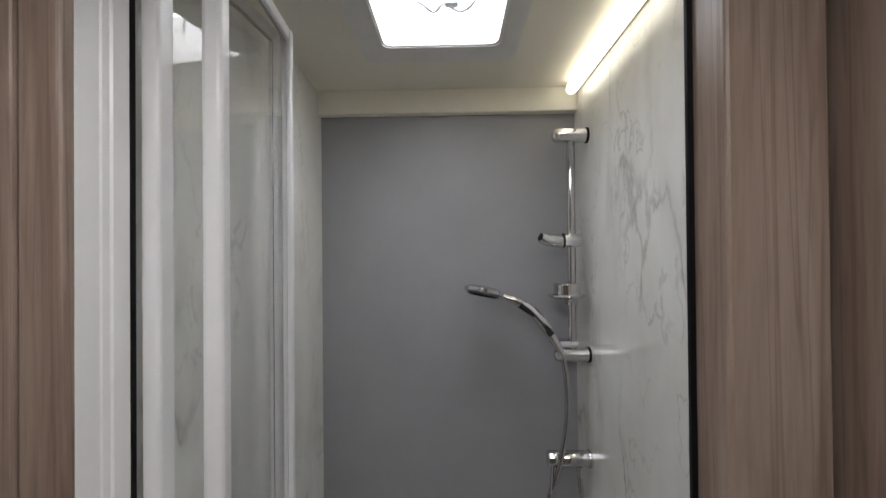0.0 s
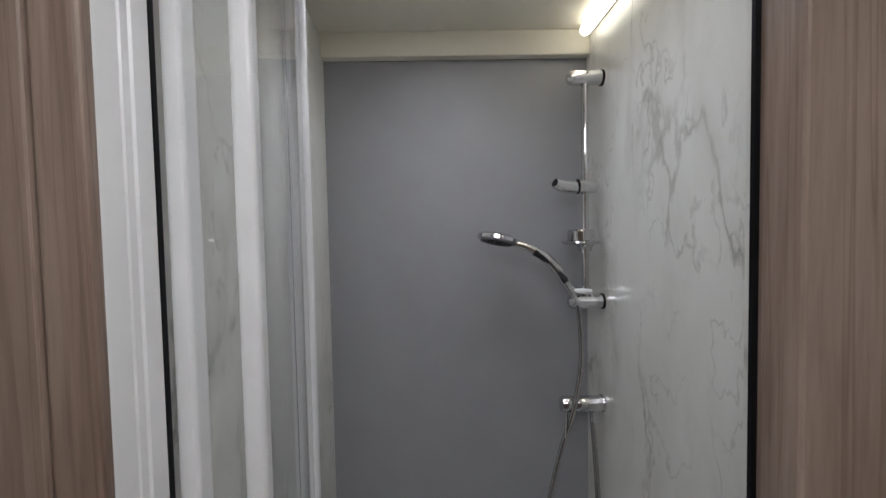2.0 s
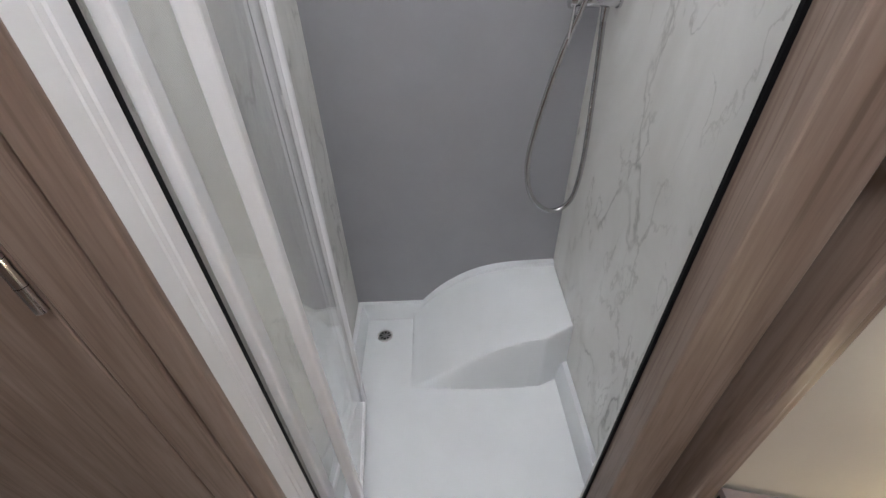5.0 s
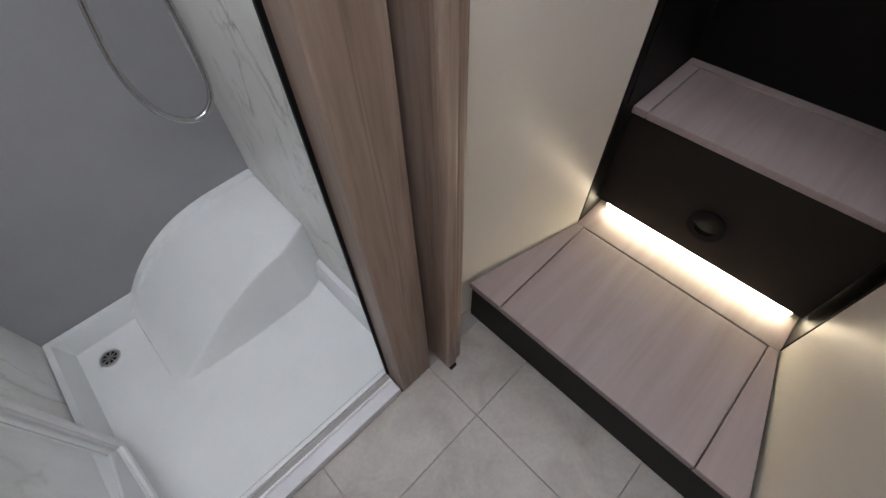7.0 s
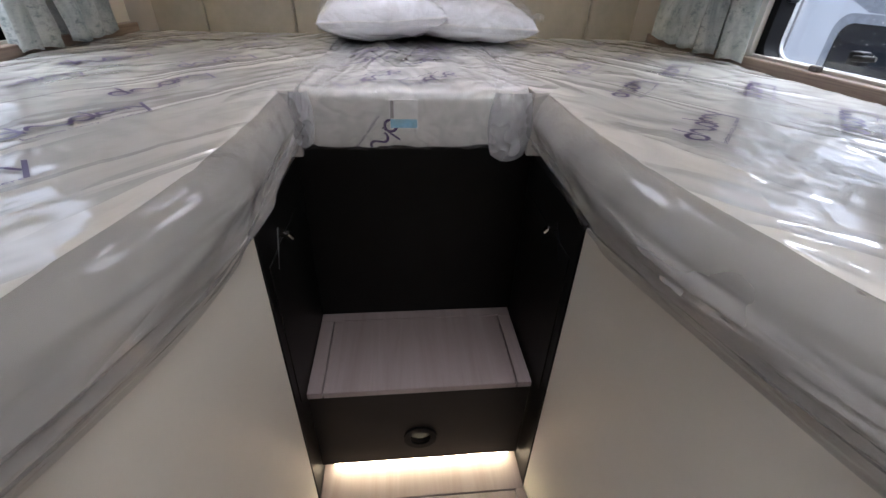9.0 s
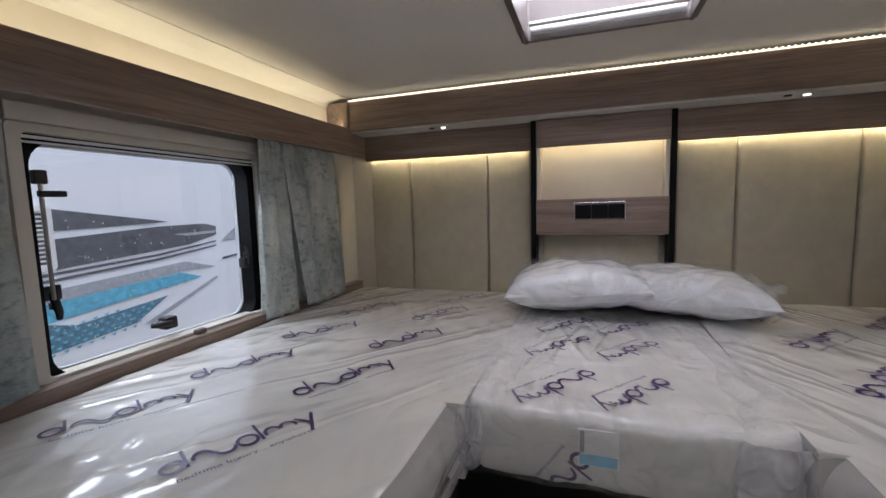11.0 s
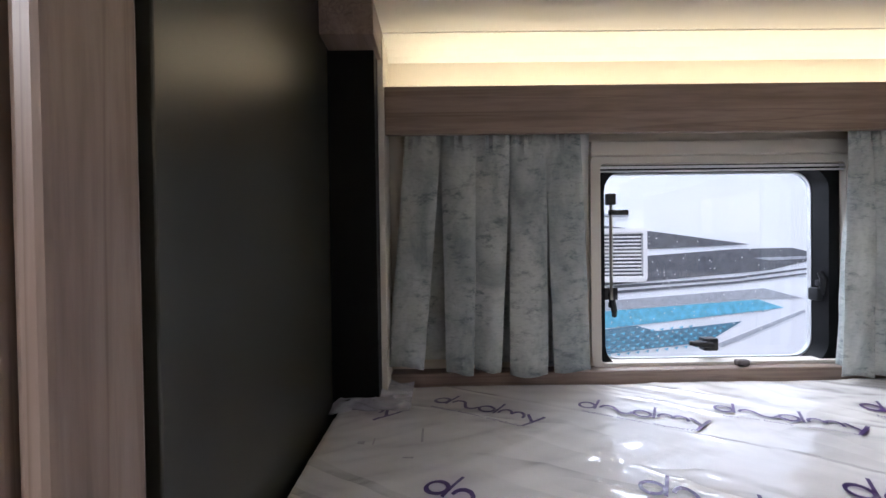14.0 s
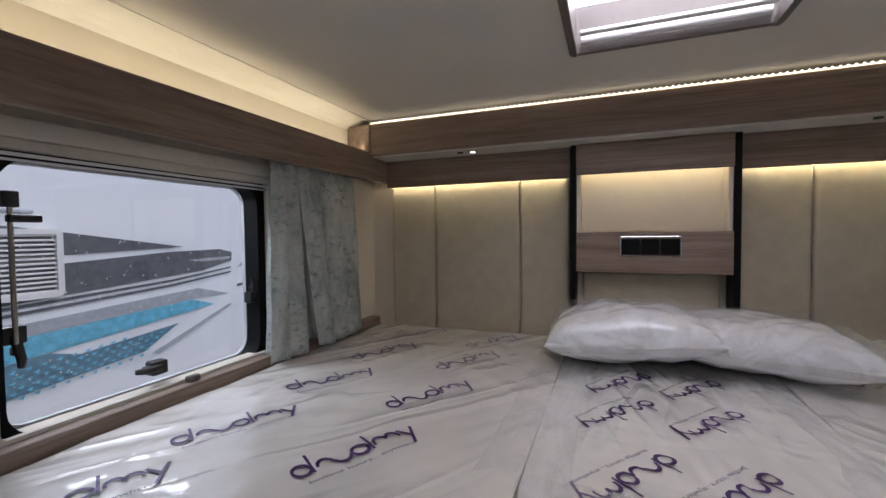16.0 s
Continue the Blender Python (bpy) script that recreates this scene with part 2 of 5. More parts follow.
def wrapped(name, color, turn, strength, creases=1.0):
    """Cloth seen through a tight clear film: the film is a creased glossy coat."""
    m, n, l, b = material(name, color, 0.55)
    v = coords(n, l, (1, 1, 1), (0, 0, turn))
    sv = n.new("ShaderNodeMapping")
    sv.inputs["Scale"].default_value = (0.16, 1, 0.6)
    l.new(v, sv.inputs[0])
    sv = sv.outputs[0]
    soft = noise_tex(n, l, v, 5, 3, 0.5, 0.6)
    long_ = noise_tex(n, l, sv, 6.0, 1.2, 0.5, 1.2)
    ridge = ramp(n, l, long_, [(0.34, (0, 0, 0)), (0.5, (1, 1, 1)), (0.58, (0.25, 0.25, 0.25)), (0.72, (0.5, 0.5, 0.5))])
    fine = noise_tex(n, l, sv, 15, 2, 0.5, 1.4)
    patch = ramp(n, l, noise_tex(n, l, v, 3.4, 3, 0.5, 0.4), [(0.42, (0.08, 0.08, 0.08)), (0.60, (1, 1, 1))])
    ridge = mix(n, l, 1.0, mix(n, l, 0.12, ridge, fine), patch, "MULTIPLY")
    lo, hi = [tuple(c * k for c in color) for k in (0.9, 1.08)]
    base = ramp(n, l, soft, [(0.3, lo), (0.7, hi)])
    l.new(base, b.inputs["Base Color"])
    both = mix(n, l, 0.78, soft, ridge)
    b.inputs["Coat Weight"].default_value = 1.0
    b.inputs["Coat Roughness"].default_value = 0.085
    b.inputs["Coat IOR"].default_value = 1.6
    bump(n, l, b, both, strength, 0.016 * creases, "Coat Normal")
    bump(n, l, b, soft, strength * 0.3, 0.012)
    return m


wrap_port = wrapped("wrapped_mattress", (0.62, 0.595, 0.56), 33, 0.85)
wrap_starboard = wrapped("wrapped_mattress_far", (0.62, 0.595, 0.56), -28, 0.85)
wrap_mid = wrapped("wrapped_mattress_middle", (0.63, 0.61, 0.58), 8, 0.9)
wrap_pillow = wrapped("wrapped_pillow", (0.66, 0.66, 0.68), 60, 0.6, 1.0)


def film_sheet():
    m, n, l, b = material("clear_film", (0.82, 0.82, 0.83), 0.08)
    v = coords(n, l, (0.35, 1, 1.4))
    wr = noise_tex(n, l, v, 9, 3, 0.5, 1.2)
    bump(n, l, b, wr, 0.6, 0.014)
    a = ramp(n, l, wr, [(0.35, (0.06, 0.06, 0.06)), (0.5, (0.24, 0.24, 0.24)), (0.62, (0.08, 0.08, 0.08))])
    l.new(a, b.inputs["Alpha"])
    return m


film_clear = film_sheet()


def shaded_film():
    # dark grey base: shade of the hanging side is put into the film colour
    m, n, l, b = material("shaded_folded_film", (0.30, 0.285, 0.28), 0.12)
    v = coords(n, l, (0.5, 1, 1.3))
    wr = noise_tex(n, l, v, 6, 3, 0.5, 1.0)
    bump(n, l, b, wr, 0.7, 0.011)
    a = ramp(n, l, noise_tex(n, l, v, 4, 3, 0.5, 0.5), [(0.35, (0.30, 0.30, 0.30)), (0.65, (0.62, 0.62, 0.62))])
    l.new(a, b.inputs["Alpha"])
    return m


film_fold_shaded = shaded_film()


def film_bagged():
    m, n, l, b = material("bagged_film", (0.66, 0.65, 0.68), 0.14)
    v = coords(n, l)
    wr = noise_tex(n, l, v, 11, 2, 0.5, 1.0)
    bump(n, l, b, wr, 0.35, 0.005)
    l.new(ramp(n, l, wr, [(0.35, (0.45, 0.45, 0.45)), (0.62, (0.75, 0.75, 0.75))]), b.inputs["Alpha"])
    return m


film_bag_mat = film_bagged()


def glass_pane(name, tint):
    m, n, l, b = material(name, tint, 0.0)
    b.inputs["Transmission Weight"].default_value = 1.0
    b.inputs["IOR"].default_value = 1.45
    return m


clear_glass = glass_pane("clear_glass", (0.985, 0.99, 0.987))
window_acrylic = glass_pane("window_acrylic", (0.97, 0.985, 1.0))


def glow(name, color, strength):
    m, n, l, b = material(name, color, 0.4)
    b.inputs["Emission Color"].default_value = (*color, 1)
    b.inputs["Emission Strength"].default_value = strength
    return m


led_tube_glow = glow("led_tube_glow", (1.0, 0.92, 0.74), 2.9)
led_strip_glow = glow("led_strip_glow", (1.0, 0.84, 0.55), 1.8)
led_step_glow = glow("led_step_glow", (1.0, 0.84, 0.53), 15.0)
led_pad_glow = glow("led_pad_glow", (1.0, 0.87, 0.52), 50.0)
led_niche_glow = glow("led_niche_glow", (1.0, 0.87, 0.52), 19.0)
led_dot_glow = glow("led_dot_glow", (1.0, 0.92, 0.78), 2.6)
dome_shower = glow("dome_shower", (0.98, 0.98, 1.0), 13.0)
dome_bedroom = glow("dome_bedroom", (0.95, 0.93, 0.98), 7.0)
# fill glow over the corridor, not a known source
corridor_fill = glow("corridor_fill", (1.0, 0.97, 0.93), 7.8)


# ---- mesh helpers ----
def bm_box(bm, x0, x1, y0, y1, z0, z1, bevel=0.0, seg=2):
    r = bmesh.ops.create_cube(bm, size=1.0)
    vs = r["verts"]
    for v in vs:
        v.co = ((x0 + x1) / 2 + v.co.x * (x1 - x0), (y0 + y1) / 2 + v.co.y * (y1 - y0), (z0 + z1) / 2 + v.co.z * (z1 - z0))
    if bevel:
        es = list({e for v in vs for e in v.link_edges})
        bmesh.ops.bevel(bm, geom=es, offset=bevel, segments=seg, affect="EDGES", profile=0.5)


def bm_prism(bm, pts, lo, hi, axis="z", bevel=0.0, seg=2):
    """A slab with the outline pts, from lo to hi along axis."""
    def at3(p, h):
        a, b = p
        return {"z": (a, b, h), "y": (a, h, b), "x": (h, a, b)}[axis]
    low = [bm.verts.new(at3(p, lo)) for p in pts]
    top = [bm.verts.new(at3(p, hi)) for p in pts]
    fs = [bm.faces.new(low), bm.faces.new(top)]
    k = len(pts)
    for i in range(k):
        fs.append(bm.faces.new((low[i], low[(i + 1) % k], top[(i + 1) % k], top[i])))
    bmesh.ops.recalc_face_normals(bm, faces=fs)
    if bevel:
        es = list({e for f in fs[:2] for e in f.edges})
        bmesh.ops.bevel(bm, geom=es, offset=bevel, segments=seg, affect="EDGES", profile=0.5)


def round_rect(a0, a1, b0, b1, r, seg=6):
    out = []
    for ca, cb, start in ((a1 - r, b1 - r, 0), (a0 + r, b1 - r, 90), (a0 + r, b0 + r, 180), (a1 - r, b0 + r, 270)):
        for i in range(seg + 1):
            t = radians(start + 90 * i / seg)
            out.append((ca + r * math.cos(t), cb + r * math.sin(t)))
    return out


def bm_ring(bm, outer, inner, lo, hi, axis="z"):
    """A frame between two outlines of as many points."""
    def at3(p, h):
        a, b = p
        return {"z": (a, b, h), "y": (a, h, b), "x": (h, a, b)}[axis]
    o0, o1 = [bm.verts.new(at3(p, lo)) for p in outer], [bm.verts.new(at3(p, hi)) for p in outer]
    i0, i1 = [bm.verts.new(at3(p, lo)) for p in inner], [bm.verts.new(at3(p, hi)) for p in inner]
    k = len(outer)
    fs = []
    for i in range(k):
        j = (i + 1) % k
        fs += [bm.faces.new(q) for q in ((o0[i], o0[j], o1[j], o1[i]), (i0[j], i0[i], i1[i], i1[j]), (o1[i], o1[j], i1[j], i1[i]), (o0[j], o0[i], i0[i], i0[j]))]
    bmesh.ops.recalc_face_normals(bm, faces=fs)


def bm_tube(bm, pts, radius, seg=12, caps=True, flat=1.0):
    """A round bar along pts; radius: one number or one for each point."""
    pts = [Vector(p) for p in pts]
    rad = radius if hasattr(radius, "__len__") else [radius] * len(pts)
    rings = []
    side = None
    for i, p in enumerate(pts):
        d = (pts[min(i + 1, len(pts) - 1)] - pts[max(i - 1, 0)]).normalized()
        if side is None:
            side = d.orthogonal().normalized()
        side = (side - d * side.dot(d)).normalized()
        up = d.cross(side)
        rings.append([bm.verts.new(p + rad[i] * (math.cos(a) * side + flat * math.sin(a) * up)) for a in [2 * math.pi * k / seg for k in range(seg)]])
    fs = []
    for a, b in zip(rings, rings[1:]):
        for k in range(seg):
            fs.append(bm.faces.new((a[k], a[(k + 1) % seg], b[(k + 1) % seg], b[k])))
    if caps:
        fs += [bm.faces.new(rings[0]), bm.faces.new(rings[-1])]
    bmesh.ops.recalc_face_normals(bm, faces=fs)


def spline(pts, n=10):
    """A smooth line through pts."""
    p = [Vector(q) for q in pts]
    p = [p[0] * 2 - p[1], *p, p[-1] * 2 - p[-2]]
    out = []
    for i in range(1, len(p) - 2):
        for k in range(n):
            t = k / n
            out.append(0.5 * ((2 * p[i]) + (p[i + 1] - p[i - 1]) * t + (2 * p[i - 1] - 5 * p[i] + 4 * p[i + 1] - p[i + 2]) * t * t + (3 * p[i] - p[i - 1] - 3 * p[i + 1] + p[i + 2]) * t ** 3))
    return [*out, p[-2]]


def finish(name, bm, mat, smooth=False):
    me = bpy.data.meshes.new(name)
    bm.to_mesh(me)
    bm.free()
    me.materials.append(mat)
    if smooth:
        me.polygons.foreach_set("use_smooth", [True] * len(me.polygons))
        me.set_sharp_from_angle(angle=radians(40))
    return new(name, me)


def thing(name, base, label, category, group=""):
    e = new(name)
    e.empty_display_size = 0.05
    e.matrix_basis = Matrix.Translation(base)
    return tagged(e, label, category, group)


def part(name, bm, mat, parent=None, label="", smooth=False):
    ob = finish(name, bm, mat, smooth)
    if parent is not None:
        up, inv = parent, Matrix.Identity(4)
        while up is not None:
            inv = inv @ up.matrix_basis.inverted() if up.type == "EMPTY" else inv
            up = up.parent
        ob.parent = parent
        ob.matrix_parent_inverse = inv if parent.type == "EMPTY" else Matrix.Identity(4)
    return tagged(ob, label) if label else ob


def box_part(name, dims, mat, parent=None, label="", bevel=0.002):
    bm = bmesh.new()
    bm_box(bm, *dims, bevel)
    return part(name, bm, mat, parent, label)


def setting(name, dims, mat, label, bevel=0.0, category="wall"):
    ob = box_part(name, dims, mat, bevel=bevel)
    return tagged(ob, label, category, kind="structure")


# ---- structure ----
WY = 1.13          # inner face of the side walls
CEIL = 2.06        # bedroom ceiling
SC = 2.15          # shower ceiling
HEAD = 2.53        # face of the padded head wall

# outer shell
setting("wall_rear", (2.56, 2.62, -1.25, 1.25, -0.12, 2.3), cream_wall, "plain cream rear wall behind the bed head")
# out of view; its wood tone is assumed, to darken reflections in the chrome
setting("wall_front", (-2.06, -2.0, -1.25, 1.25, -0.12, 2.3), wood_z, "unseen elm-look wall closing the corridor, added to darken reflections")


def side_wall(name, s):
    """A side wall with a rounded window opening; s is +1 or -1."""
    bm = bmesh.new()
    ys = sorted((s * WY, s * (WY + 0.035)))
    x0, x1, z0, z1 = 0.56, 2.56, -0.12, 2.3
    a0, a1, b0, b1 = 1.25, 1.886, 1.243, 1.757
    bm_box(bm, x0, a0, *ys, z0, z1)
    bm_box(bm, a1, x1, *ys, z0, z1)
    bm_box(bm, a0, a1, *ys, z0, b0)
    bm_box(bm, a0, a1, *ys, b1, z1)
    return tagged(part(name, bm, cream_wall), "cream textured side wall with a window opening", "wall", kind="structure")


side_wall("wall_port", 1)
side_wall("wall_starboard", -1)
# also unseen, wood-toned to dim and warm the light thrown back
setting("wall_corridor_starboard", (-2.0, 0.56, -1.19, -WY, -0.12, 2.3), wood_z, "unseen elm-look wall along the corridor, added to darken reflections")
setting("wall_corridor_port", (-2.0, -0.60, 0.42, 0.48, -0.12, 2.3), cream_wall, "plain cream wall beside the washroom cupboard")


def ceiling_slab(name, x0, x1, y0, y1, z, hole, mat, label):
    bm = bmesh.new()
    a0, a1, b0, b1 = hole
    bm_box(bm, x0, a0, y0, y1, z, z + 0.03)
    bm_box(bm, a1, x1, y0, y1, z, z + 0.03)
    bm_box(bm, a0, a1, y0, b0, z, z + 0.03)
    bm_box(bm, a0, a1, b1, y1, z, z + 0.03)
    return tagged(part(name, bm, mat), label, "ceiling", kind="structure")


ceiling_slab("ceiling_bedroom", 0.52, 2.56, -1.05, 1.05, CEIL, (1.54, 1.99, -0.205, 0.235), ceiling_white, "smooth white bedroom ceiling with a rooflight opening")
ceiling_slab("ceiling_shower", -0.30, 0.52, 0.33, 1.23, SC, (-0.035, 0.245, 0.61, 0.89), shower_cream, "smooth cream shower ceiling with a rooflight opening")
ceiling_slab("ceiling_corridor", -2.0, 0.52, -WY, 0.33, 2.10, (-0.30, 0.30, -0.60, 0.0), ceiling_white, "smooth white corridor ceiling with an opening for the fill light")
setting("ceiling_cupboard", (-2.0, -0.30, 0.33, 0.48, 2.10, 2.13), ceiling_white, "smooth white ceiling strip over the cupboard", category="ceiling")

# coves above the side valances
for s, nm in ((1, "cove_port"), (-1, "cove_starboard")):
    bm = bmesh.new()
    bm_prism(bm, [(s * (WY - 0.001), 2.022), (s * 1.118, 2.034), (s * 1.100, 2.044), (s * 1.052, 2.0575), (s * 1.046, 2.0575), (s * 1.046, 2.10), (s * (WY - 0.001), 2.10)], 0.70, 2.53, "x")
    tagged(part(nm, bm, cove_lit_white), "cream curved cove between wall and ceiling", "cove", kind="structure")

# floor
setting("floor_base", (-2.0, 2.56, -WY, 0.34, -0.12, -0.006), grey_trim, "dark grouted sub-floor under the tiles", category="floor")
setting("floor_base_bed", (0.50, 2.56, 0.34, WY, -0.12, -0.006), grey_trim, "dark sub-floor under the bed", category="floor")

# shower walls and tray surround
setting("shower_wall_back", (-0.30, 0.535, 1.198, 1.23, -0.12, 2.3), grey_panel, "matt grey shower back wall panel")
setting("shower_wall_right", (0.50, 0.525, 0.405, 1.198, -0.12, SC), marble_board, "white marble-look shower wall board with grey veins")
setting("shower_wall_left", (-0.30, -0.275, 0.419, 1.198, -0.12, SC), marble_board, "white marble-look shower wall board with grey veins")
setting("shower_beam", (-0.275, 0.50, 1.165, 1.198, 2.078, SC), shower_cream, "cream boxed beam above the shower back wall", 0.003, "beam")
setting("shower_sill", (-0.29, 0.40, 0.338, 0.405, -0.05, 0.03), white_sill, "white metal shower threshold with a track", 0.003, "sill")
setting("shower_lintel", (-0.60, 0.56, 0.335, 0.40, 2.105, 2.3), ceiling_white, "cream lintel over the shower opening", 0.0, "lintel")

# jamb between shower and bedroom
setting("jamb_shower", (0.406, 0.508, 0.335, 0.405, 0.0, 2.12), wood_z, "elm-look upright jamb beside the shower", 0.004, "jamb")
setting("seal_right", (0.3995, 0.406, 0.393, 0.399, 0.03, 2.12), rubber, "black rubber seal on the shower jamb", 0.0, "seal")
setting("filler_right", (0.41, 0.50, 0.405, 0.42, 0.0, SC), marble_board, "white marble-look return beside the jamb", 0.0)
setting("jamb_bedroom", (0.572, 0.594, 0.300, 0.388, 0.0, 2.05), wood_z, "elm-look upright jamb at the bedroom doorway", 0.006, "jamb")
setting("wall_partition", (0.574, 0.598, 0.398, 0.97, 0.0, 2.059), olive_panel, "dark olive-black glossy partition at the bed foot", 0.002)
setting("partition_core", (0.530, 0.572, 0.43, 1.198, -0.1, 2.25), black_panel, "black core of the partition", 0.0)
setting("partition_post", (0.598, 0.700, 0.97, WY, 1.0, 1.985), black_panel, "black boxed post in the bed corner", 0.002, "post")
setting("partition_header", (0.60, 0.71, 0.90, WY - 0.001, 1.985, 2.059), wood_y, "elm-look header above the black post", 0.002, "trim")
setting("partition_trim", (0.700, 0.713, 1.02, WY, 1.20, 2.04), cream_wall, "cream end panel beside the curtain", 0.001, "trim")
setting("wall_partition_starboard", (0.52, 0.60, -WY, -0.42, 0.0, 2.25), wood_z, "elm-look partition on the other side of the doorway", 0.004)
setting("ceiling_joint", (0.50, 0.56, -WY, 0.40, 2.05, 2.3), ceiling_white, "white header between bedroom and corridor", 0.0, "trim")

# side valances and sills
for s in (1, -1):
    nm = "port" if s > 0 else "starboard"
    ys = sorted((s * 1.03, s * 1.046))
    setting("valance_" + nm, (0.714, 2.52, *ys, 1.815, 1.927), wood_x, "elm-look curtain valance board along the wall", 0.002, "valance")
    ys = sorted((s * 1.046, s * WY))
    setting("valance_shelf_" + nm, (0.714, 2.52, *ys, 1.90, 1.912), cream_wall, "cream shelf behind the valance", 0.001, "shelf")
    ys = sorted((s * 1.085, s * WY))
    setting("sill_" + nm, (0.714, 2.50, *ys, 1.195, 1.238), wood_x, "elm-look window sill rail along the wall", 0.004, "sill")
    ys = sorted((s * 1.112, s * WY))
    setting("blind_cassette_" + nm, (1.225, 1.906, *ys, 1.777, 1.815), cream_panel, "cream blind cassette above the window", 0.004, "blind")

# head box
setting("head_box_front", (2.35, 2.366, -1.03, 1.03, 1.915, 2.04), wood_y, "elm-look front of the box above the bed head", 0.002, "trim")
setting("head_box_soffit", (2.366, 2.53, -1.03, 1.03, 1.908, 1.922), ceiling_white, "white soffit above the bed head", 0.001, "trim")
setting("head_box_end", (2.335, 2.53, 1.03, WY, 1.927, 2.035), wood_x, "elm-look end block of the head box", 0.002, "trim")
setting("head_box_end_starboard", (2.335, 2.53, -WY, -1.03, 1.927, 2.035), wood_x, "elm-look end block of the head box", 0.002, "trim")
for s, (a, b) in ((1, (0.272, 1.03)), (-1, (-1.03, -0.248))):
    setting("head_rail_port" if s > 0 else "head_rail_starboard", (2.478, 2.491, a, b, 1.797, 1.908), wood_y, "elm-look rail above the padded panels", 0.002, "trim")
setting("head_wall", (2.532, 2.56, -WY, WY, 0.0, 2.06), cream_wall, "cream wall behind the padded head panels")


# ---- bedroom things ----
def ledstrip(name, dims, mat, label):
    ob = box_part(name, dims, mat, bevel=0.0)
    return tagged(ob, label, "led strip")


ledstrip("led_strip", (2.346, 2.351, -1.02, 1.03, 2.039, 2.0425), led_strip_glow, "warm glowing LED strip along the head box")
ledstrip("led_strip", (2.4925, 2.4975, 0.285, 1.02, 1.816, 1.822), led_pad_glow, "warm LED strip under the wooden head rail")
ledstrip("led_strip", (2.4925, 2.4975, -1.02, -0.26, 1.816, 1.822), led_pad_glow, "warm LED strip under the wooden head rail")
ledstrip("led_strip", (2.445, 2.451, -0.205, 0.225, 1.838, 1.844), led_niche_glow, "warm LED strip in the head niche")
# row of single diodes on the head strip
led_dots = bmesh.new()
for i in range(120):
    y = -1.0 + i * 0.0168
    bm_box(led_dots, 2.343, 2.347, y, y + 0.005, 2.0425, 2.0452)
tagged(part("led_dots", led_dots, led_dot_glow), "row of tiny glowing diodes at the ceiling", "led dots", kind="stuff")


def pad(y0, y1):
    bm = bmesh.new()
    bm_box(bm, 2.503, 2.534, y0 + 0.0015, y1 - 0.0015, 1.10, 1.860, 0.012, 4)
    ob = part("padded_panel", bm, pad_fabric, smooth=True)
    return tagged(ob, "grey-beige padded fabric panel of the bed head", "panel", "padded head panels")


for a, b in ((0.82, 1.02), (0.464, 0.82), (0.275, 0.464), (-0.45, -0.25), (-0.80, -0.45), (-1.02, -0.80)):
    pad(a, b)


def head_unit():
    u = thing("head_unit", (2.48, 0.012, 1.2), "elm-look bed head unit with lit niche and black sockets", "headboard unit")
    box_part("top_panel", (2.430, 2.442, -0.224, 0.249, 1.80, 1.907), wood_y, u)
    box_part("niche_top", (2.442, 2.53, -0.21, 0.235, 1.862, 1.87), cream_wall, u)
    box_part("lower_panel", (2.430, 2.53, -0.224, 0.249, 1.459, 1.598), wood_y, u)
    box_part("niche_back", (2.500, 2.53, -0.21, 0.235, 1.598, 1.862), cream_wall, u, "cream lit back of the niche")
    for y in ((-0.224, -0.210), (0.235, 0.249)):
        box_part("niche_side", (2.443, 2.53, *y, 1.598, 1.862), cream_wall, u)
    for y in ((-0.246, -0.226), (0.251, 0.271)):
        box_part("upright", (2.44, 2.53, *y, 1.10, 1.907), black_panel, u, "black upright strip")
    bm = bmesh.new()
    bm_box(bm, 2.495, 2.53, -0.205, 0.232, 1.10, 1.457, 0.012, 4)
    part("padding", bm, pad_fabric, u, "grey-beige padded panel", True)
    s = box_part("socket_plate", (2.422, 2.431, -0.078, 0.106, 1.516, 1.584), chrome, u, "chrome socket plate")
    for k in range(3):
        y = -0.074 + k * 0.059
        bm = bmesh.new()
        bm_box(bm, 2.416, 2.424, y, y + 0.057, 1.522, 1.575, 0.004)
        part("socket", bm, rubber, s)


head_unit()


def spot(y):
    t = thing("reading_spot", (2.43, y, 1.9), "small chrome recessed spot in the soffit", "spotlight")
    bm = bmesh.new()
    bmesh.ops.create_cone(bm, cap_ends=True, segments=20, radius1=0.016, radius2=0.016, depth=0.004, matrix=Matrix.Translation((2.40, y, 1.9065)))
    part("ring", bm, chrome, t)
    bm = bmesh.new()
    bmesh.ops.create_cone(bm, cap_ends=True, segments=16, radius1=0.010, radius2=0.010, depth=0.004, matrix=Matrix.Translation((2.40, y, 1.905)))
    part("lens", bm, led_dot_glow, t)
    bm = bmesh.new()
    bmesh.ops.create_cone(bm, cap_ends=True, segments=16, radius1=0.011, radius2=0.011, depth=0.005, matrix=Matrix.Translation((2.40, y + 0.05, 1.906)))
    part("button", bm, black_plastic, t)


spot(0.62)
spot(-0.60)


# beds
def grid_sheet(bm, nu, nv, f):
    vs = [[bm.verts.new(f(u / nu, v / nv)) for v in range(nv + 1)] for u in range(nu + 1)]
    fs = []
    for u in range(nu):
        for v in range(nv):
            fs.append(bm.faces.new((vs[u][v], vs[u + 1][v], vs[u + 1][v + 1], vs[u][v + 1])))
    return vs, fs


def inner_edge(x):
    """Half width of the aisle at the mattress, along the bed."""
    if x > 1.09:
        return 0.268
    t = (1.09 - x) / (1.09 - 0.60)
    return 0.268 + 0.02 * t + 0.085 * t * t


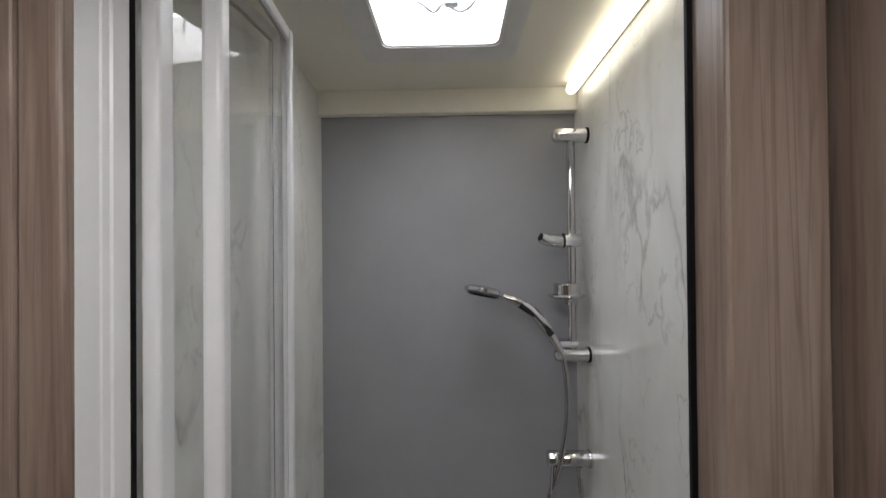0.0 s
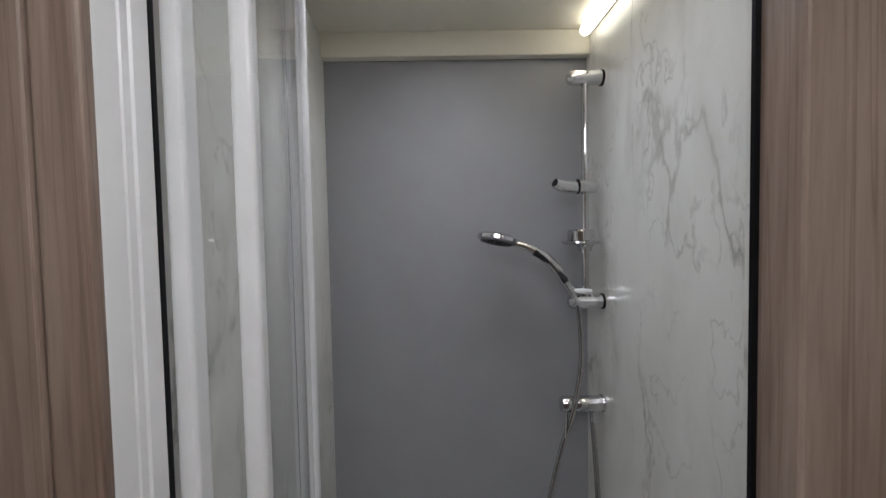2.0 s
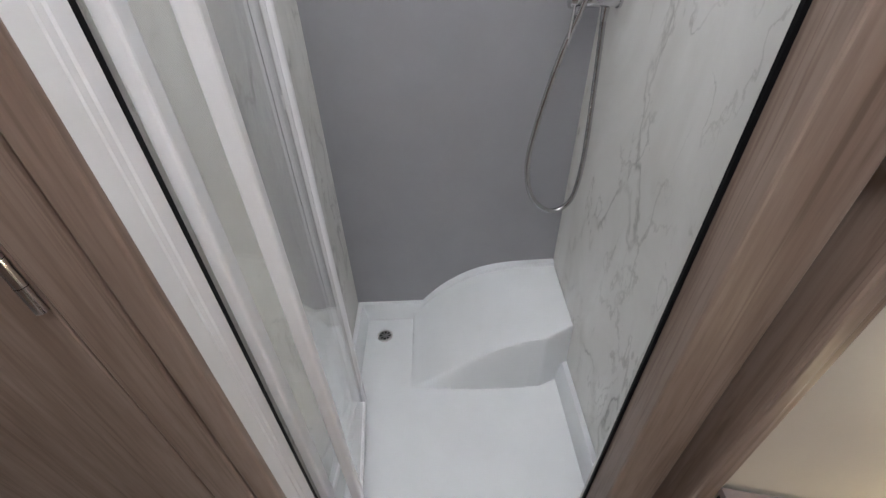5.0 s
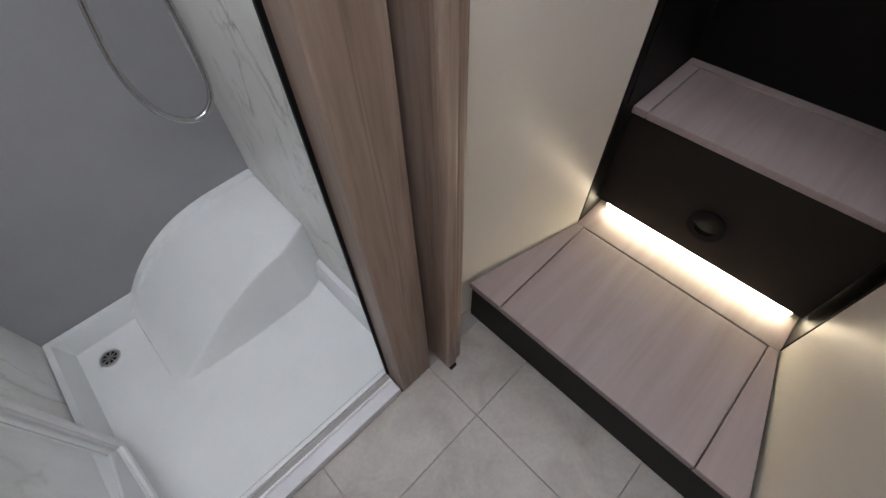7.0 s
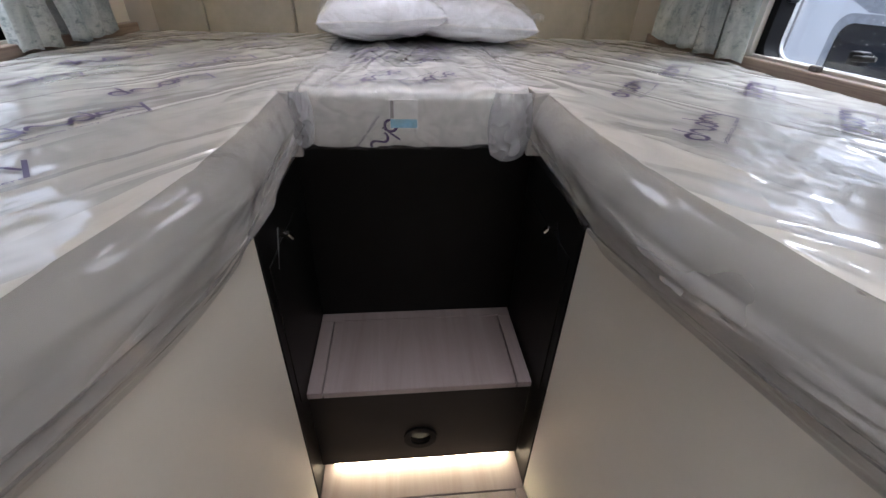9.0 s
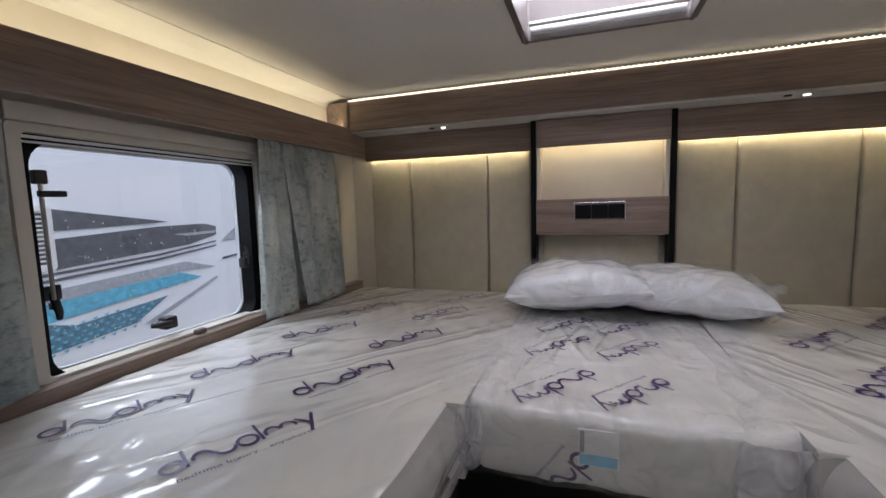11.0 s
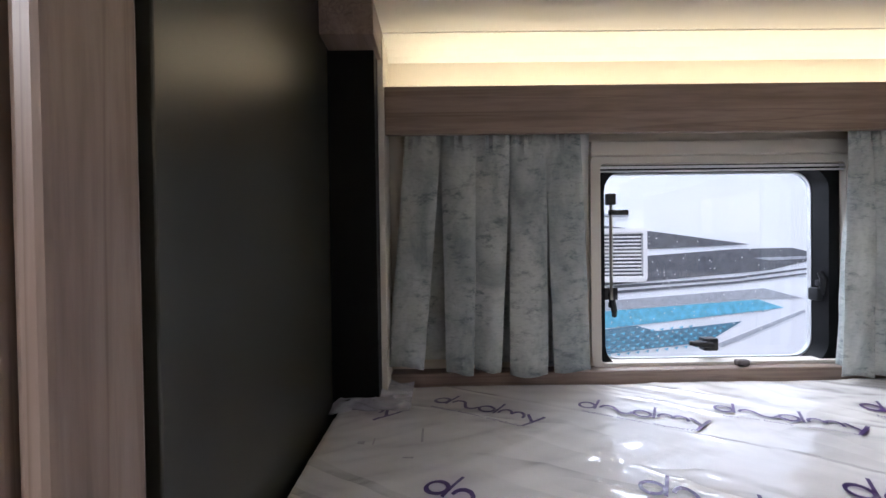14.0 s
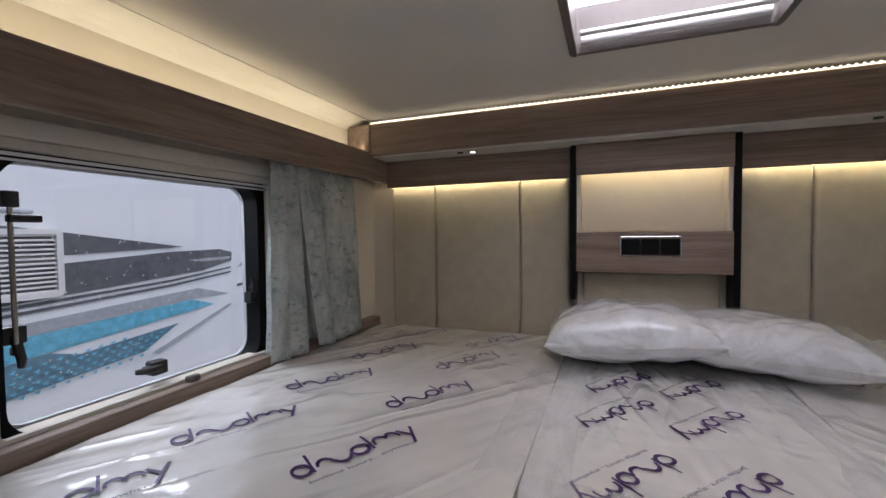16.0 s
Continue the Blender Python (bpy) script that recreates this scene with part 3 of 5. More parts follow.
def puff(x, y):
    p = Vector((x * 3.1, y * 6.5, 0.3))
    q = Vector((x * 11, y * 23, 1.7))
    return 0.006 * noise.noise(p) + 0.0022 * noise.noise(q) + crease(x, y)


def crease(x, y):
    """Tight ridges of the film that run slantwise along the bed, in patches."""
    a, b = 0.88 * x + 0.47 * y, -0.47 * x + 0.88 * y
    patch = max(0.0, min(1.0, 0.45 + 1.6 * noise.noise(Vector((x * 2.6, y * 3.4, 7.0)))))
    r1 = max(0.0, 1 - abs(2.6 * noise.noise(Vector((a * 1.5, b * 8.0, 2.0))))) ** 4
    r2 = max(0.0, 1 - abs(2.4 * noise.noise(Vector((a * 3.0, b * 17.0, 5.0))))) ** 4
    r3 = max(0.0, 1 - abs(2.4 * noise.noise(Vector((a * 5.0, b * 33.0, 9.0))))) ** 3
    return patch * (0.0030 * r1 + 0.0020 * r2 + 0.0008 * r3)


def mattress_side(s):
    """Long mattress: top, and rounded edges that hang to the base."""
    nm = "port" if s > 0 else "starboard"
    bm = bmesh.new()
    x0, x1 = 0.601, 2.50

    def f(u, v):
        x = x0 + (x1 - x0) * u
        a, b = inner_edge(x), 1.098
        prof = v * 1.0
        rad = 0.045 if x < 1.44 else 0.003
        if prof < 0.18:
            k = prof / 0.18
            ang = radians(90 * k)
            y = a + rad * (1 - math.cos(ang)) + (0.034 * max(0.0, 1 - k / 0.25) if x < 1.44 else 0.0)
            z = 1.06 + (1.211 - 1.06) * math.sin(ang) ** 0.7
        elif prof > 0.93:
            k = (prof - 0.93) / 0.07
            y = b - 0.03 * (1 - k)
            z = 1.211 - 0.10 * k * k
        else:
            k = (prof - 0.18) / 0.75
            y = a + rad + (b - 0.03 - a - rad) * k
            z = 1.211
        edge = min(1.0, min(x - x0, x1 - x) / 0.025)
        z = 1.06 + (z - 1.06) * (1 - (1 - edge) ** 3)
        w = puff(x, y)
        return (x, s * (y + (w * 1.5 if prof < 0.15 else 0)), z + w * edge)

    vs, fs = grid_sheet(bm, 300, 120, f)
    # underside
    under = [bm.faces.new((vs[i][0], vs[i][120], vs[i + 1][120], vs[i + 1][0])) for i in range(300)]
    bmesh.ops.recalc_face_normals(bm, faces=bm.faces[:])
    ob = part("mattress", bm, wrap_port if s > 0 else wrap_starboard, smooth=True)
    return tagged(ob, "long cream single mattress still wrapped in clear printed film", "mattress", "mattresses")


mattress_port = mattress_side(1)
mattress_starboard = mattress_side(-1)


def infill_front(z):
    """How far forward the front of the infill mattress stands at the height z."""
    q = max(-1.0, min(1.0, (z - 1.142) / 0.071))
    sa = abs(q) ** (1 / 0.6)
    return 1.50 - 0.047 * max(0.0, 1 - sa * sa) ** 0.225


def mattress_middle():
    bm = bmesh.new()

    def f(u, v):
        y = -0.268 + 0.536 * u
        edge = min(1.0, min(u, 1 - u) * 14)
        if v < 0.2:
            a = radians(-90 + 180 * v / 0.2)
            x = 1.50 - 0.047 * max(0.0, math.cos(a)) ** 0.45 + 0.02 * (1 - edge) ** 2
            z = 1.142 + 0.071 * math.copysign(abs(math.sin(a)) ** 0.6, math.sin(a))
        else:
            x = 1.50 + (2.495 - 1.50) * (v - 0.2) / 0.8
            z = 1.213
        z -= 0.002 * (1 - edge) ** 2 * (1 if v > 0.1 else 0)
        w = puff(x + 3, y * 2)
        return (x + (w * 0.5 if v < 0.18 else 0), y, z + w * 1.2 * (1.0 if v > 0.15 else 0.4))

    vs, fs = grid_sheet(bm, 90, 160, f)
    bm.faces.new([vs[i][0] for i in range(91)] + [vs[i][160] for i in range(90, -1, -1)])
    bmesh.ops.recalc_face_normals(bm, faces=bm.faces[:])
    ob = part("mattress_infill", bm, wrap_mid, smooth=True)
    return tagged(ob, "short cream infill mattress between beds wrapped in film", "mattress", "mattresses")


mattress_mid = mattress_middle()


def film_skirt(s):
    """Loose film that hangs from the mattress edge over the bed base."""
    bm = bmesh.new()
    x0, x1 = 0.606, 1.47

    def panel_y(x):
        return 0.293 + max(0.0, 1.093 - x) * (0.115 / 0.478)

    def f(u, v):
        x = x0 + (x1 - x0) * u
        a = inner_edge(x)
        hem = 1.048 + 0.006 * math.sin(x * 11 + s) + 0.03 * min(1.0, max(0.0, (x - 1.02) / 0.12))
        out = min(panel_y(x) - 0.008, a + 0.026)
        k = v
        q = max(0.0, (k - 0.5) / 0.5)
        y = a - 0.010 + (out - a + 0.010) * q * q * (3 - 2 * q)
        if k < 0.2:
            th = radians(90 * k / 0.2)
            y = a - 0.010 + 0.052 * (1 - math.sin(th))
            z = 1.2095 - 0.036 * (1 - math.cos(th))
        else:
            z = 1.1735 + (hem - 1.1735) * (k - 0.2) / 0.8
        # long folds that fan out from the far end, and a rolled hem
        away = min(1.0, max(0.0, (1.22 - x) / 0.5))
        for mid, lean, wide, high in ((0.34, 0.10, 0.10, 0.007), (0.58, 0.16, 0.085, 0.010), (0.80, 0.10, 0.07, 0.006)):
            c = mid + lean * (away - 0.5) * s ** 2 + 0.03 * noise.noise(Vector((x * 5, mid * 9, s * 2.0)))
            y -= high * (0.25 + away) * math.exp(-((k - c) / wide) ** 2)
        y -= 0.006 * math.exp(-((k - 0.96) / 0.045) ** 2)
        fan = v + 0.5 * (1.2 - x)
        for thick, turns, z_ in ((0.0100, 4.0, 1.0), (0.0040, 10.0, 4.0)):
            rd = max(0.0, 1 - abs(2.3 * noise.noise(Vector((x * 1.7, fan * turns, z_ + s * 3.0))))) ** 3
            y -= thick * rd * max(0.0, math.sin(math.pi * min(1, k + 0.02))) * (0.25 + 0.75 * min(1.0, max(0.0, (1.40 - x) / 0.3)))
        fold = 0.012 * noise.noise(Vector((x * 2.2 + v * 1.4, v * 5.0, s * 3.0))) + 0.005 * noise.noise(Vector((x * 4 + v * 5, v * 13, s * 5.0)))
        y -= fold * math.sin(math.pi * min(1, k)) * 1.4
        y = max(y, 0.20)
        if k > 0.2:
            y = min(y, a - 0.004 + (out - a + 0.006) * q * q * (3 - 2 * q))
        return (x, s * y, z)

    grid_sheet(bm, 220, 100, f)
    bmesh.ops.recalc_face_normals(bm, faces=bm.faces[:])
    ob = part("film_wrap", bm, film_fold_shaded, smooth=True)
    return tagged(ob, "loose clear plastic film hanging from the mattress edge", "plastic film", "film wraps")


film_skirt(1)
film_skirt(-1)


# prints on the film: plain strokes and a small slogan line
def stroke(pts, w):
    """A flat band along pts, as quads in the plane."""
    out = []
    for i, p in enumerate(pts):
        a, b = pts[max(0, i - 1)], pts[min(len(pts) - 1, i + 1)]
        dx, dy = b[0] - a[0], b[1] - a[1]
        L = math.hypot(dx, dy) or 1
        ww = w * (0.75 + 0.5 * abs(dx) / L)
        out.append(((p[0] - dy / L * ww, p[1] + dx / L * ww), (p[0] + dy / L * ww, p[1] - dx / L * ww)))
    return out


def arc(cx, cy, rx, ry, a0, a1, n=14):
    return [(cx + rx * math.cos(radians(a0 + (a1 - a0) * k / n)), cy + ry * math.sin(radians(a0 + (a1 - a0) * k / n))) for k in range(n + 1)]


def line(x0, y0, x1, y1, n=5):
    return [(x0 + (x1 - x0) * k / n, y0 + (y1 - y0) * k / n) for k in range(n + 1)]


MARK = [arc(0.075, 0.10, 0.062, 0.066, 0, 360, 20), line(0.150, 0.275, 0.143, 0.035), arc(0.240, 0.085, 0.058, 0.075, 180, 0), arc(0.365, 0.105, 0.058, 0.070, 180, 360),
        arc(0.500, 0.10, 0.062, 0.066, 0, 360, 20), line(0.590, 0.285, 0.583, 0.035), arc(0.665, 0.095, 0.050, 0.070, 200, 0), arc(0.770, 0.095, 0.050, 0.070, 180, -20),
        line(0.97, 0.175, 0.865, -0.075), line(0.835, 0.165, 0.905, 0.045)]
slogan_curve = bpy.data.curves.new("slogan", "FONT")
slogan_curve.body = "bedtime luxury... anywhere"
slogan_curve.size = 0.115
slogan_ob = bpy.data.objects.new("slogan", slogan_curve)
slogan_mesh = bpy.data.meshes.new_from_object(slogan_ob)
bpy.data.objects.remove(slogan_ob)


def top_z(x, y, mid=False):
    return (1.213 + puff(x + 3, y * 2) * 1.2 if mid else 1.211 + puff(x, abs(y))) + 0.0028


def film_print(parent, x, y, angle, size, mid=False, keep=(0.0, 1.0), surface=None):
    """One purple mark with its slogan, laid on the film from its lower left end."""
    ca, sa = math.cos(radians(angle)), math.sin(radians(angle))

    def put(p):
        wx, wy = x + size * (p[0] * ca - p[1] * sa), y + size * (p[0] * sa + p[1] * ca)
        return surface(p[0] * size, p[1] * size) if surface else (wx, wy, top_z(wx, wy, mid))
    bm = bmesh.new()
    for path in MARK:
        band = [q for q in stroke(path, 0.0135) if keep[0] <= q[0][0] <= keep[1]]
        vs = [(bm.verts.new(put(a)), bm.verts.new(put(b))) for a, b in band]
        for (a, b), (c, d) in zip(vs, vs[1:]):
            bm.faces.new((a, b, d, c))
    part("print_mark", bm, purple_ink, parent, "purple printed strokes")
    if keep[0] > 0:
        return
    bm = bmesh.new()
    bm.from_mesh(slogan_mesh)
    w = max(v.co.x for v in bm.verts)
    for v in bm.verts:
        v.co = put((0.06 + v.co.x * 0.80 / w, -0.085 + v.co.y * 0.5))
    part("print_slogan", bm, purple_ink, parent, "small printed slogan")


for px, py in [(0.811, 0.956), (1.118, 0.917), (1.392, 0.893), (1.684, 0.876), (1.965, 0.865), (2.23, 0.86),
               (0.80, 0.62), (1.102, 0.61), (1.382, 0.598), (1.670, 0.581), (1.96, 0.575), (2.20, 0.565)]:
    film_print(mattress_port, px, py, -30 + 2 * math.sin(px * 7), 0.25)
film_print(mattress_port, 0.520, 0.985, -28, 0.25, keep=(0.38, 1.0))
for px, py in [(1.396, -0.476), (1.085, -0.467), (1.659, -0.46), (1.645, -0.735), (1.93, -0.45), (1.90, -0.72), (1.39, -0.80), (2.18, -0.44), (2.15, -0.71), (1.12, -0.80), (0.82, -0.78)]:
    film_print(mattress_starboard, px, py, -40 + 4 * math.sin(px * 9), 0.25)
for px, py in [(1.67, 0.059), (1.923, 0.07), (2.12, 0.06), (1.916, -0.098), (1.665, -0.085), (2.12, -0.10)]:
    film_print(mattress_mid, px, py, 141, 0.225 if py > 0 else 0.21, True)


def front_of_infill(a, b):
    """A point on the front of the infill mattress, turned 55 degrees."""
    ca, sa = math.cos(radians(-125)), math.sin(radians(-125))
    u, w = a * ca - b * sa, a * sa + b * ca
    z = max(1.080, min(1.200, 1.160 + w))
    return (infill_front(z) - 0.0075, 0.070 - u, z)


film_print(mattress_mid, 0, 0, 0, 0.21, True, (0.0, 0.55), front_of_infill)
# care label under the film
box_part("care_label", (1.4465, 1.4490, -0.002, 0.064, 1.128, 1.194), white_plastic, mattress_mid, "white and blue care label", 0.0)
box_part("label_band", (1.4450, 1.4465, 0.0, 0.062, 1.130, 1.150), blue_ink, mattress_mid, "", 0.0)
box_part("label_band", (1.4450, 1.4465, 0.054, 0.062, 1.152, 1.192), grey_ink, mattress_mid, "", 0.0)
# pale stamped bars at the foot of the bed
for k, (bx, by, w_, h_) in enumerate([(0.690, 0.766, 0.012, 0.012), (0.716, 0.766, 0.003, 0.024), (0.80, 0.775, 0.004, 0.05), (0.772, 0.72, 0.018, 0.004)]):
    bm = bmesh.new()
    q = [bm.verts.new((bx + a * w_, by + b * h_, top_z(bx + a * w_, by + b * h_))) for a, b in ((0, 0), (1, 0), (1, 1), (0, 1))]
    bm.faces.new(q)
    part("print_bar", bm, grey_ink, mattress_port, "grey stamped bar")


# film over the front of the infill mattress
bm_ = bmesh.new()


def front_film(u, v):
    y = 0.274 - 0.536 * u
    z = 1.219 - 0.142 * v
    ridge = max(0.0, 1 - abs(2.4 * noise.noise(Vector((u * 9 + v * 1.6, v * 1.3, 8.0))))) ** 3
    ridge2 = max(0.0, 1 - abs(2.4 * noise.noise(Vector((u * 17 - v * 2.5, v * 2.0, 3.0))))) ** 3
    x = infill_front(z) - 0.010 - 0.008 * ridge - 0.004 * ridge2 + 0.004 * noise.noise(Vector((u * 6, v * 3, 1.0)))
    return (x + 0.03 * max(0.0, 0.06 - v) / 0.06, y, z + 0.006 * noise.noise(Vector((u * 5, 0.3, 1.0))) * v)


grid_sheet(bm_, 120, 40, front_film)
tagged(part("film_wrap", bm_, film_clear, smooth=True), "wrinkled clear film over the infill mattress front", "plastic film", "film wraps")


# film bunched up in the corner by the black post
bm_ = bmesh.new()


def bunch(u, v):
    x = 0.602 + 0.17 * u
    y = 0.90 + 0.185 * v
    fold = max(0.0, 1 - abs(2.4 * noise.noise(Vector((u * 3.0 + v, v * 4.0, 3.0))))) ** 3
    lift = 0.030 * (1 - u) ** 1.6 * (0.45 + 0.55 * v) + 0.006 * fold
    return (x, y, 1.214 + max(0.002, lift) - 0.02 * (1 - u) ** 6)


grid_sheet(bm_, 24, 44, bunch)
tagged(part("loose_film", bm_, film_bag_mat, smooth=True), "bunched clear plastic film at the foot of the mattress", "plastic film", "film wraps")


# crumpled bag corners of film beside the infill
for y_mid, half, drop in ((-0.222, 0.052, 0.165), (0.262, 0.026, 0.128)):
    bm_ = bmesh.new()

    def bag(u, v, y_mid=y_mid, half=half, drop=drop):
        a = 2 * u - 1
        y = y_mid + half * a * (0.80 + 0.25 * math.sin(math.pi * v))
        z = 1.212 - drop * v * (1 - 0.10 * a * a)
        bulge = math.sqrt(max(0.0, 1 - a * a)) * math.sin(math.pi * min(1, v * 0.85 + 0.12)) ** 0.6
        fold = max(0.0, 1 - abs(2.4 * noise.noise(Vector((u * 3.5, v * 4.5, 9))))) ** 3
        return (1.447 - 0.026 * bulge - 0.006 * fold, y, z)

    grid_sheet(bm_, 30, 44, bag)
    tagged(part("film_bag_corner", bm_, film_bag_mat, smooth=True), "crumpled clear plastic bag corner on the infill mattress", "plastic film", "film wraps")


# film that bridges the joints between the mattresses
for s in (1, -1):
    bm_ = bmesh.new()

    def bridge(u, v, s=s):
        x = 1.50 + 0.99 * u
        y = 0.195 + 0.15 * v
        lift = 0.010 + 0.004 * math.sin(math.pi * v) + 0.004 * noise.noise(Vector((x * 6, y * 22, s * 4.0)))
        return (x, s * y, 1.214 + puff(x, y) + lift - 0.012 * (abs(2 * v - 1) ** 3))
    grid_sheet(bm_, 70, 12, bridge)
    tagged(part("film_joint", bm_, film_clear, smooth=True), "clear plastic film lapping over the mattress joint", "plastic film", "film wraps")


def bed_base(s):
    """Cream panelled bed base whose foot slants away from the aisle."""
    t = thing("bed_base", (1.5, s * 0.7, 0.0), "cream panelled bed base beside the dark aisle", "bed base", "bed bases")
    pts = [(1.093, 0.293), (0.615, 0.408), (0.615, 0.426), (1.093, 0.311)]
    bm = bmesh.new()
    bm_prism(bm, [(x, s * y) for x, y in pts], 0.0 if s > 0 else 0.0, 1.055, "z", 0.0015)
    panel = part("foot_panel", bm, cream_panel, t, "large cream slanted door panel")
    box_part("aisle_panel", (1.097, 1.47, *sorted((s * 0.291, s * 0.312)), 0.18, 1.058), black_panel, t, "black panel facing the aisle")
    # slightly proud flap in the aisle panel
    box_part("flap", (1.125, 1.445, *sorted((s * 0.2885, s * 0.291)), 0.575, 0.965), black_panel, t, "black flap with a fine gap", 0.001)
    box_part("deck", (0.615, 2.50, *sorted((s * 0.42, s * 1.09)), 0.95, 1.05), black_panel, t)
    # turn latch on the slanted panel
    lx, lz = 0.652, 0.628
    ly = 0.293 + (1.093 - lx) * (0.115 / 0.478)
    bm = bmesh.new()
    bm_box(bm, -0.021, 0.021, -0.004, 0.0, -0.018, 0.020, 0.002)
    bm_box(bm, -0.018, 0.018, -0.021, -0.003, -0.014, 0.016, 0.006, 3)
    tab = bmesh.new()
    bm_box(tab, -0.015, 0.015, -0.018, -0.012, -0.046, -0.008, 0.002)
    ridge = bmesh.new()
    bm_box(ridge, -0.017, 0.017, -0.024, -0.006, -0.020, -0.015, 0.002)
    turn = Matrix.Rotation(-math.atan2(0.115, 0.478), 4, "Z")
    m = Matrix.Translation((lx, ly, lz)) @ turn
    if s < 0:
        m = Matrix.Diagonal((1, -1, 1, 1)) @ m
    for piece in (bm, tab, ridge):
        piece.transform(m)
        bmesh.ops.recalc_face_normals(piece, faces=piece.faces[:])
    part("latch", bm, chrome, panel, "chrome turn latch", True)
    part("latch_tab", tab, latch_grey, panel, "dark steel thumb tab")
    part("latch_ridge", ridge, chrome, panel)
    # small chrome hook at the top of the aisle panel
    bm = bmesh.new()
    bm_tube(bm, [(1.215, s * 0.289, 0.985), (1.215, s * 0.272, 0.985), (1.222, s * 0.268, 0.972)], 0.007, 10)
    part("hook", bm, chrome, t, "small chrome hook")
    bm = bmesh.new()
    bm_tube(bm, [(1.17, s * 0.2895, 0.93), (1.215, s * 0.2885, 1.0)], 0.0022, 6)
    part("stay", bm, black_plastic, t)


bed_base(1)
bed_base(-1)
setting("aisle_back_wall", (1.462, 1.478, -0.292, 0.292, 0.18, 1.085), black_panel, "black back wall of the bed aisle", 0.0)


def step_low():
    t = thing("aisle_step", (0.95, 0, 0), "low elm-look step with lift-out lid and black riser", "step")
    bm = bmesh.new()
    bm_box(bm, 0.712, 1.2, -0.372, 0.372, 0.0, 0.160)
    part("plinth", bm, black_panel, t, "black riser")
    z0, z1 = 0.162, 0.185
    for s in (1, -1):
        bm = bmesh.new()
        bm_prism(bm, [(0.703, s * 0.2675), (0.703, s * 0.374), (1.0845, s * 0.290), (1.0845, s * 0.2675)], z0, z1, "z", 0.0015)
        part("side_board", bm, wood_step, t)
    bm = bmesh.new()
    bm_box(bm, 0.703, 1.081, -0.265, 0.265, z0, z1 - 0.001, 0.002)
    part("lid", bm, wood_step, t, "lift-out lid")
    bm = bmesh.new()
    bm_box(bm, 1.0845, 1.20, -0.291, 0.291, z0, z1, 0.0015)
    part("back_board", bm, wood_step, t)


def step_high():
    t = thing("upper_step", (1.3, 0, 0.19), "raised elm-look box step with black front", "step")
    bm = bmesh.new()
    n = 28
    ring = [(0.006 + 0.036 * math.cos(2 * math.pi * k / n), 0.335 + 0.036 * math.sin(2 * math.pi * k / n)) for k in range(n)]
    outer = []
    y0, y1, z0, z1 = -0.284, 0.289, 0.229, 0.530
    for k in range(n):
        a = 2 * math.pi * k / n
        c, s_ = math.cos(a), math.sin(a)
        q = min((y1 - 0.006) / c if c > 1e-6 else ((y0 - 0.006) / c if c < -1e-6 else 9), (z1 - 0.335) / s_ if s_ > 1e-6 else ((z0 - 0.335) / s_ if s_ < -1e-6 else 9))
        outer.append((0.006 + q * c, 0.335 + q * s_))
    for corner in ((y0, z0), (y0, z1), (y1, z0), (y1, z1)):
        k = min(range(n), key=lambda i: math.hypot(outer[i][0] - corner[0], outer[i][1] - corner[1]))
        outer[k] = corner
    bm_ring(bm, outer, ring, 1.172, 1.19, "x")
    f = part("front", bm, brown_black_lit, t, "black front panel with a round hole")
    bm = bmesh.new()
    inner = [(0.006 + (y - 0.006) * 0.8, 0.335 + (z - 0.335) * 0.8) for y, z in ring]
    big = [(0.006 + (y - 0.006) * 1.28, 0.335 + (z - 0.335) * 1.28) for y, z in ring]
    bm_ring(bm, big, inner, 1.166, 1.1715, "x")
    part("vent_ring", bm, rubber, f, "black plastic ring")
    # added black sheet that gives the hole its shade
    box_part("vent_backing", (1.205, 1.215, -0.06, 0.072, 0.27, 0.40), rubber, t)
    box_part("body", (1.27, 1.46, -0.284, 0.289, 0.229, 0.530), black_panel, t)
    z0, z1 = 0.532, 0.552
    box_part("border", (1.428, 1.461, -0.284, 0.289, z0, z1), wood_step, t)
    for y in ((-0.284, -0.2465), (0.2515, 0.289)):
        box_part("border", (1.165, 1.4265, *y, z0, z1), wood_step, t)
    box_part("lid", (1.165, 1.4265, -0.244, 0.249, z0, z1 - 0.001), wood_step, t, "lift-out lid")


step_low()
step_high()
ledstrip("led_strip", (1.192, 1.199, -0.268, 0.262, 0.192, 0.226), led_step_glow, "bright warm LED strip under the upper step")


